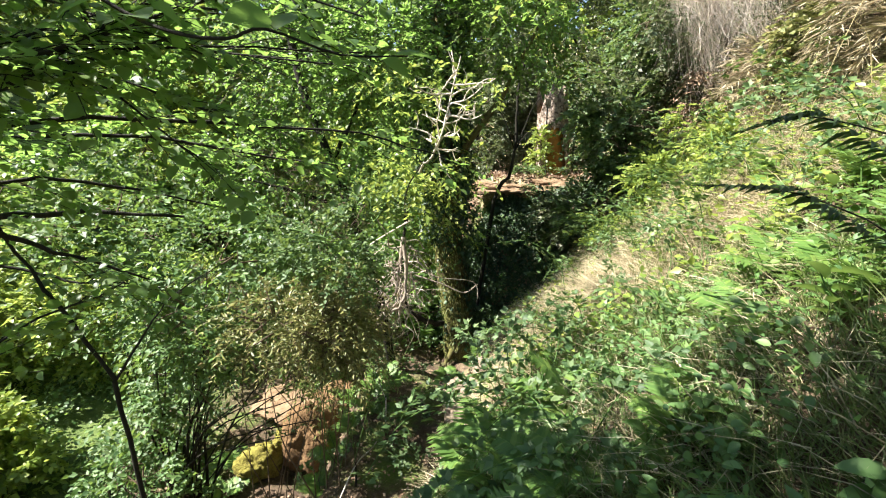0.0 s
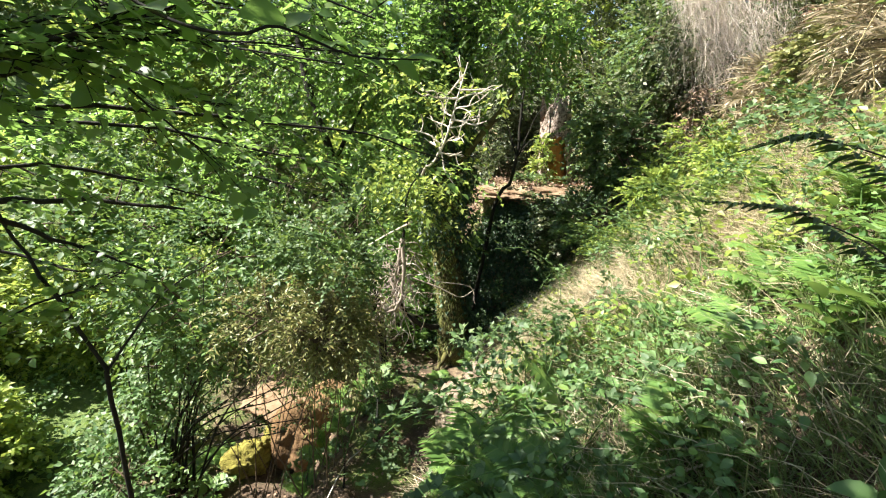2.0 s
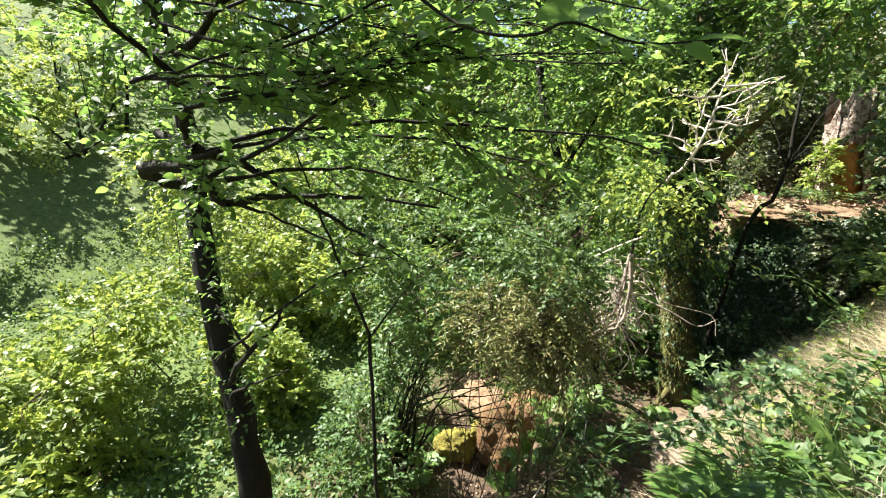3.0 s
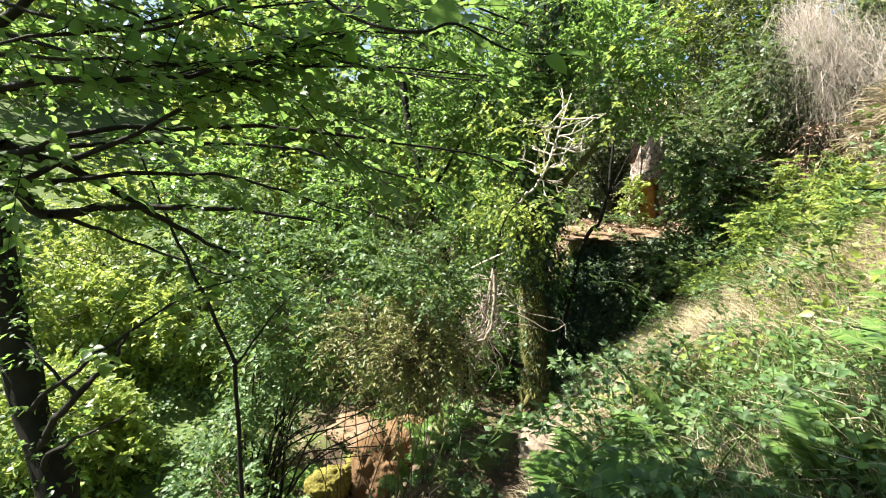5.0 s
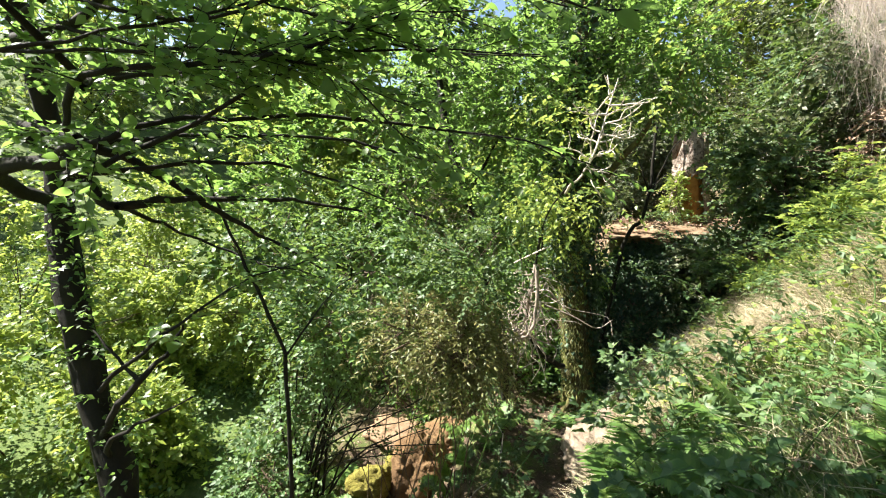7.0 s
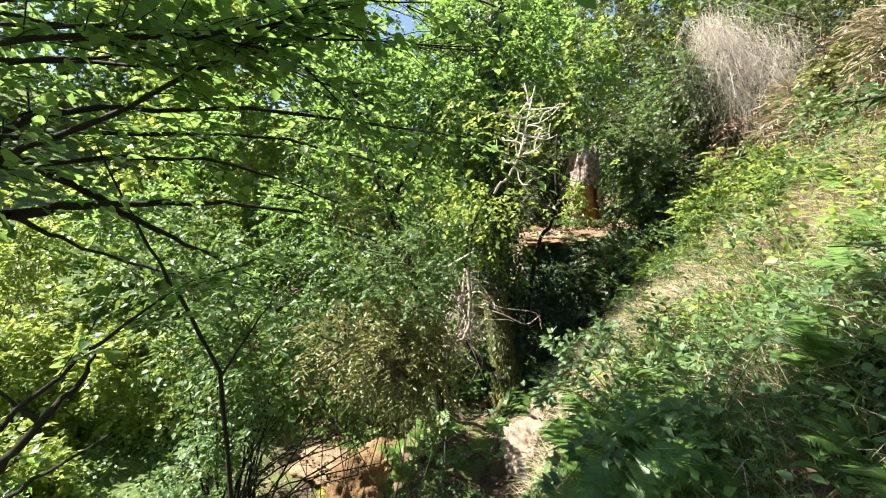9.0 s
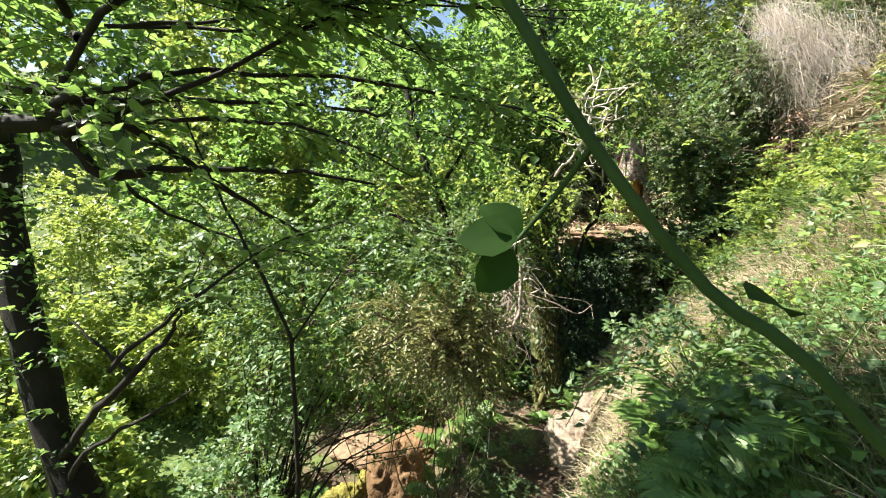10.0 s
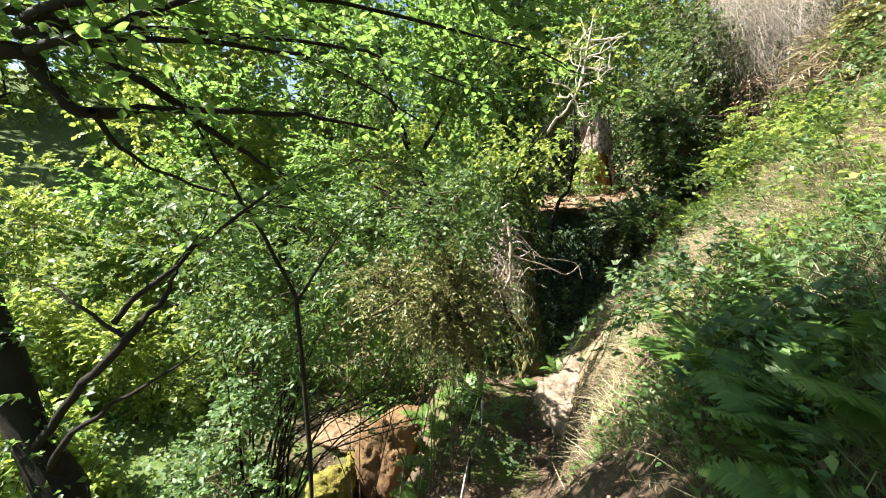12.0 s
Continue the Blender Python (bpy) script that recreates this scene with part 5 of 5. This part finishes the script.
stuff("grass", leaves(p, r.normal(0, 0.5, (n, 3)) * (1, 1, 0) + (-0.15, 0, 0.8), r.normal(0, 1, (n, 3)), r.uniform(0.1, 0.34, n), BLADE * (0.7, 1, 1), BLADE_F), M_GRASS, "tufts of green grass on the bank", "grass")
p, r = scatter(56000, (-0.6, 7.5, 0.0, 8.8), 53, lambda x, y: on_bank(x, y) * np.clip(1.7 * (vnoise(x * 1.9 + 2, y * 1.9 + 3, 10) - 0.36), 0.03, 1) * (1 - 0.6 * np.exp(-((x - (1.0 + 0.95 * (y - 4.4))) / 0.6) ** 2) * step(3.2, 4.2, y)) * (1 - 0.55 * step(3.3, 4.2, y) * step(4.4, 3.4, x)))
n = len(p)
hh = r.uniform(0.02, 0.22, n)
stuff("ground_herbs", leaves(p + np.stack([-hh * 0.4, 0 * hh, hh], -1), r.normal(0, 1, (n, 3)) * (1, 1, 0.4), r.normal(0, 0.4, (n, 3)) + (-0.3, 0, 1), r.uniform(0.03, 0.075, n)), M_FERN, "low green herbs covering the bank", "herbs")
p, r = scatter(34000, (-0.2, 3.2, -0.2, 3.6), 61, lambda x, y: on_bank(x, y) * np.clip(2.4 * (vnoise(x * 2.7 + 1, y * 2.7 + 6, 33) - 0.3), 0.1, 1))
n = len(p)
stuff("shaded_grass", leaves(p, r.normal(0, 0.6, (n, 3)) * (1, 1, 0) + (-0.2, -0.05, 0.65), r.normal(0, 1, (n, 3)), r.uniform(0.08, 0.3, n), BLADE * (0.8, 1, 1.4), BLADE_F), M_GRASS, "fine green grass in the shade of the bank", "grass")
p, r = scatter(26000, (-5.5, 7.5, -1.5, 14), 54, lambda x, y: (0.25 + 0.75 * (vnoise(x * 2, y * 2, 12) > 0.5)) * (1 - 0.75 * step(1.2, 2.2, x) * step(9.5, 8.5, y)))
n = len(p)
stuff("fallen_leaves", leaves(p + (0, 0, 0.012), r.normal(0, 1, (n, 3)) * (1, 1, 0.25), r.normal(0, 0.35, (n, 3)) + (0, 0, 1), r.uniform(0.03, 0.075, n)), M_LITTER, "brown fallen leaves on the soil", "leaf litter")
p, r = scatter(13000, (-0.6, 3.6, -0.2, 3.1), 57, lambda x, y: on_bank(x, y) * np.clip(3.2 * (vnoise(x * 2.3 + 9, y * 2.3 + 4, 17) - 0.48), 0.05, 1) * ((x + 0.6) ** 2 + (y + 0.5) ** 2 > 0.9))
n = len(p)
hh = r.uniform(0.02, 0.28, n)
stuff("undergrowth", leaves(p + np.stack([-hh * 0.4, 0 * hh, hh], -1), r.normal(0, 1, (n, 3)) * (1, 1, 0.4), r.normal(0, 0.4, (n, 3)) + (-0.3, 0, 1), r.uniform(0.025, 0.07, n), BIG * (0.8, 1, 1.2), BIG_F), M_HERB, "low shaded green undergrowth on the bank", "undergrowth")
p, r = scatter(15000, (1.0, 7.0, 3.0, 8.8), 58, lambda x, y: on_bank(x, y) * np.clip(1.8 * (vnoise(x * 1.6 + 7, y * 1.6 + 1, 19) - 0.35), 0.05, 1))
n = len(p)
hh = r.uniform(0.02, 0.3, n)
stuff("sunlit_herbs", leaves(p + np.stack([-hh * 0.4, 0 * hh, hh], -1), r.normal(0, 1, (n, 3)) * (1, 1, 0.4), r.normal(0, 0.4, (n, 3)) + (-0.3, 0, 1), r.uniform(0.045, 0.11, n)), M_BRIGHT, "pale yellow-green herbs among the dry grass", "herbs")
p, r = scatter(24000, (-9, 7, -8, 0.2), 59, lambda x, y: np.clip(1.6 * (vnoise(x * 0.9 + 3, y * 0.9, 21) - 0.3), 0.03, 1) * ((x + 0.4) ** 2 + (y + 0.4) ** 2 > 1.6))
n = len(p)
hh = r.uniform(0.02, 0.25, n)
stuff("hillside_herbs", leaves(p + np.stack([-hh * 0.4, 0 * hh, hh], -1), r.normal(0, 1, (n, 3)) * (1, 1, 0.4), r.normal(0, 0.4, (n, 3)) + (-0.3, 0, 1), r.uniform(0.04, 0.10, n)), M_HERB, "low green herbs covering the hillside", "herbs")
p, r = scatter(9000, (0.3, 4.2, 10.9, 14.5), 60, lambda x, y: 0.35 + 0.65 * (vnoise(x * 2, y * 2, 31) > 0.4))
n = len(p)
stuff("leaf_litter", leaves(p + (0, 0, 0.03), r.normal(0, 1, (n, 3)) * (1, 1, 0.4), r.normal(0, 0.5, (n, 3)) + (0, 0, 1), r.uniform(0.05, 0.12, n)), M_LITTER, "dry brown leaf litter on top of the far bank", "leaf litter")
# ivy over the far gully bank
p, r = scatter(60000, (-0.5, 4.6, 9.4, 11.12), 55, lambda x, y: np.clip(0.4 * (vnoise(x * 1.3, y * 1.3, 14) - 0.2) + step(10.2, 10.4, y) * step(11.5, 11.2, y), 0, 1))
n = len(p)
stuff("ground_ivy", leaves(p + r.normal(0, 0.05, (n, 3)) + (0, -0.05, 0.06), r.normal(0, 0.5, (n, 3)) + (0, -0.5, -0.6), r.normal(0, 0.35, (n, 3)) + (-0.1, -0.7, 0.7), r.uniform(0.05, 0.1, n), IVY, IVY_F), M_IVY, "dark ivy hanging over the gully bank", "ivy")
p, r = scatter(70000, (-22, -5.0, -6, 14), 56, lambda x, y: np.clip(1.4 * (vnoise(x * 0.9, y * 0.9, 15) - 0.2), 0, 1))
n = len(p)
hh = r.uniform(0.03, 0.6, n)
stuff("meadow_herbs", leaves(p + np.stack([0 * hh, 0 * hh, hh], -1), r.normal(0, 1, (n, 3)), r.normal(0, 0.5, (n, 3)) + (0, 0, 1), r.uniform(0.06, 0.15, n), LEAF2, LEAF2_F), M_HERB, "rank sunlit green herbs on the lower slope", "herbs")

# pale lush growth where the bank meets the thicket
for i, (x, y, h, r_, n) in enumerate([(3.15, 6.6, 0.7, 0.4, 110), (3.75, 7.3, 0.8, 0.45, 120), (4.4, 7.9, 0.9, 0.45, 120), (3.5, 5.6, 0.5, 0.4, 80), (4.0, 6.3, 0.6, 0.4, 90), (2.6, 6.9, 0.5, 0.35, 70)]):
    shrub("leafy_bush", 560 + i, (x, y), blob_column(x, y, h, r_, n, 230 + i), "low pale yellow-green bush on the sunlit bank", "bush", M_BRIGHT, 0.085, 10, 0.35, 0.35, 5, 0.006, bark=M_CANE, group="low bushes on the bank")
# hanging dry grass and bramble thicket at the top of the bank
rng = np.random.default_rng(71)
for c, n, ln in [((4.3, 8.8, 4.3), 2600, 1.1), ((4.75, 8.6, 3.5), 1300, 0.8), ((5.4, 8.3, 3.7), 900, 0.8), ((4.95, 8.5, 2.8), 800, 0.7), ((6.3, 7.2, 3.2), 900, 0.8), ((5.6, 5.6, 3.0), 700, 0.7), ((4.9, 4.3, 2.7), 600, 0.6), ((5.9, 6.6, 3.4), 700, 0.8)]:
    c = np.array(c)
    x0, y0 = c[0] + 0.5, c[1] + 0.5
    ob = thing("dry_grass_tuft", (x0, y0, gz(x0, y0)), "hanging curtain of bleached dry grass at the top of the bank", "dry grass", "dry grass tufts")
    k = rng.uniform(-1, 1, (n, 1))
    s = c + k * np.array((0.45, -0.22, -0.6)) + rng.normal(0, 1, (n, 3)) * (0.34, 0.28, 0.3) * (1.0 + 0.5 * k)
    d = rng.normal(0, 0.38, (n, 3)) + (0.3, -0.12, -1.0)
    part("grass_curtain", leaves(s, d, rng.normal(0, 1, (n, 3)), ln * rng.uniform(0.2, 1.0, n), BLADE * (0.16, 1, 1.4), BLADE_F), M_PALESTRAW, ob, kind="stuff")
    part("stem", tube([(x0, y0, gz(x0, y0) - 0.1), (x0 - 0.1, y0 - 0.1, c[2] - 0.6), c], 0.04, 0.02, 6), M_TWIG, ob)
for i, (x, y, h, r_, n) in enumerate([(5.6, 8.9, 2.6, 1.0, 360), (6.6, 7.6, 2.4, 1.0, 360), (7.4, 6.2, 3.6, 1.1, 520), (8.2, 4.8, 4.4, 1.2, 560), (4.6, 9.3, 2.0, 0.8, 300), (7.6, 8.6, 5.2, 1.3, 700), (9.6, 6.8, 5.6, 1.5, 700), (5.6, 7.0, 1.3, 0.7, 260), (6.2, 5.8, 1.4, 0.8, 280), (5.0, 8.2, 1.2, 0.6, 220), (6.9, 4.6, 1.6, 0.9, 300), (6.4, 9.6, 5.2, 1.2, 700), (4.8, 7.1, 1.0, 0.55, 200), (5.3, 6.3, 1.1, 0.6, 220), (4.8, 5.5, 0.9, 0.5, 180), (5.5, 4.9, 1.2, 0.6, 220), (4.7, 4.4, 0.8, 0.5, 170), (6.0, 7.2, 1.3, 0.7, 240), (6.2, 4.0, 1.4, 0.7, 240), (5.2, 3.5, 1.0, 0.6, 200)]):
    shrub("thicket", 500 + i, (x, y), blob_column(x, y, h, r_, n, 130 + i), "tangled bramble thicket mixed with dry stalks", "thicket", M_STRAW if i > 11 and i % 2 == 0 else (M_BROWNISH if i % 2 else M_OLIVE), 0.075 if i < 12 else (0.24 if i % 2 == 0 else 0.09), 20 if i > 11 else 15, 0.5, 0.4, 5, 0.012, shape=LEAF * (0.07, 1, 1) if i > 11 and i % 2 == 0 else LEAF, bare=0.6, group="thickets at the top of the bank")
for i, (x, y, h) in enumerate([(5.15, 8.3, 1.1), (5.8, 7.7, 1.0), (4.7, 8.75, 1.2)]):
    shrub("dead_thicket", 540 + i, (x, y), blob_column(x, y, h, 0.6, 150, 170 + i), "brown withered thicket of dead leaves and stalks", "thicket", M_LITTER, 0.09, 12, 0.5, 0.7, 6, 0.01, shape=NARROW, bare=1.0, group="withered thickets")
for i in range(60):
    x, y = rng.uniform(4.2, 6.4), rng.uniform(3.6, 8.4)
    z = gz(x, y)
    ob = thing("dry_stalk", (x, y, z), "long bare straw-coloured stalk leaning over the bank", "stalk", "dry stalks")
    e = np.array((x + rng.normal(-0.2, 0.4), y + rng.normal(-0.1, 0.3), z + rng.uniform(0.5, 1.3)))
    part("stalk", tube([(x, y, z - 0.03), (np.array((x, y, z)) + e) / 2 + (0, 0, 0.2), e], 0.005, 0.002, 5), M_STALK, ob)

# sticks, the bent dry stem by the path
for pts, r0 in [([(1.62, 1.85, 0.02), (1.68, 1.7, 0.02), (1.72, 1.55, 0.02)], 0.014), ([(1.5, 1.9, 0), (1.6, 1.8, 0)], 0.012), ([(1.2, 1.6, 0), (1.6, 1.45, 0)], 0.008), ([(1.3, 5.1, 0), (1.9, 5.0, 0), (2.5, 5.1, 0)], 0.012)]:
    pts = [(x, y, gz(x, y) + 0.05 + r0) for x, y, _ in pts]
    ob = thing("stick", pts[0], "broken pale dead stick lying on the bank", "stick", "sticks")
    part("wood", tube(pts, r0, r0 * 0.7, 6, 0.004, rng), M_PALEWOOD, ob, smooth=True)
# rope strung along low stakes beside the path
rail = thing("rope_rail", (-0.8, 6.05, gz(-0.8, 6.05)), "thin pale rope strung on low stakes beside the path", "rope rail")
posts = [(-1.3, 7.6, 0.35), (-0.8, 6.05, 0.62), (-0.98, 4.75, 0.4)]
for x, y, h in posts:
    part("stake", tube([(x, y, gz(x, y) - 0.15), (x + 0.01, y, gz(x, y) + h * 0.5), (x, y, gz(x, y) + h)], 0.018, 0.015, 6), M_BARK, rail, "thin dark wooden stake")
zs = [gz(x, y) for x, y, _ in posts]
part("rope", tube([(-1.3, 7.6, zs[0] + 0.33), (-1.05, 6.8, (zs[0] + zs[1]) / 2 + 0.42), (-0.8, 6.03, zs[1] + 0.6)], 0.007, 0.007, 5), M_ROPE, rail)
part("rope", tube([(-0.785, 6.02, zs[1] + 0.61), (-0.78, 6.02, zs[1] + 0.02)], 0.009, 0.009, 5), M_ROPE, rail)
part("rope", tube([(-0.78, 6.02, zs[1] + 0.03), (-0.88, 5.4, zs[1] + 0.14), (-0.98, 4.73, zs[2] + 0.36), (-1.1, 3.9, gz(-1.1, 3.9) + 0.3)], 0.009, 0.009, 5), M_ROPE, rail)

# long bramble canes arching over the bank
rng = np.random.default_rng(81)
lines = [[(1.7, 2.15, 0.95), (1.85, 1.75, 1.0), (1.93, 1.4, 0.9), (1.95, 1.05, 0.7)]]
for i in range(16):
    x, y = rng.uniform(4.0, 6.2), rng.uniform(4.4, 8.2)
    z, d = gz(x, y), rng.normal(0, 1, 2) * (0.3, 0.35) - (0.12, 0.1)
    h = rng.uniform(0.35, 0.8)
    lines.append([(x, y, z - 0.03), (x + d[0] * 0.35, y + d[1] * 0.35, z + h), (x + d[0] * 0.9, y + d[1] * 0.9, z + h * 1.15), (x + d[0] * 1.6, y + d[1] * 1.6, gz(x + d[0] * 1.6, y + d[1] * 1.6) + h * 0.45)])
for pts in lines:
    ob = thing("arching_bramble", pts[0], "long arching bramble cane with pale leaves over the bank", "bramble cane", "arching canes")
    part("cane", tube(pts, 0.005, 0.002, 6), M_STALK if pts is not lines[0] else M_CANE, ob, smooth=True)
    p = np.array(pts)
    for k in np.linspace(0.5, 2.95, 9):
        s = p[int(k)] + (p[int(k) + 1] - p[int(k)]) * (k % 1)
        w = unit(rng.normal(0, 1, (3, 3)) + (0, 0, -0.1))
        part("leaf", leaves(np.repeat(s[None], 3, 0), w, rng.normal(0, 0.4, (3, 3)) + (0, 0, 1), rng.uniform(0.05, 0.09, 3), BIG, BIG_F), M_BRAMBLE, ob, smooth=True)
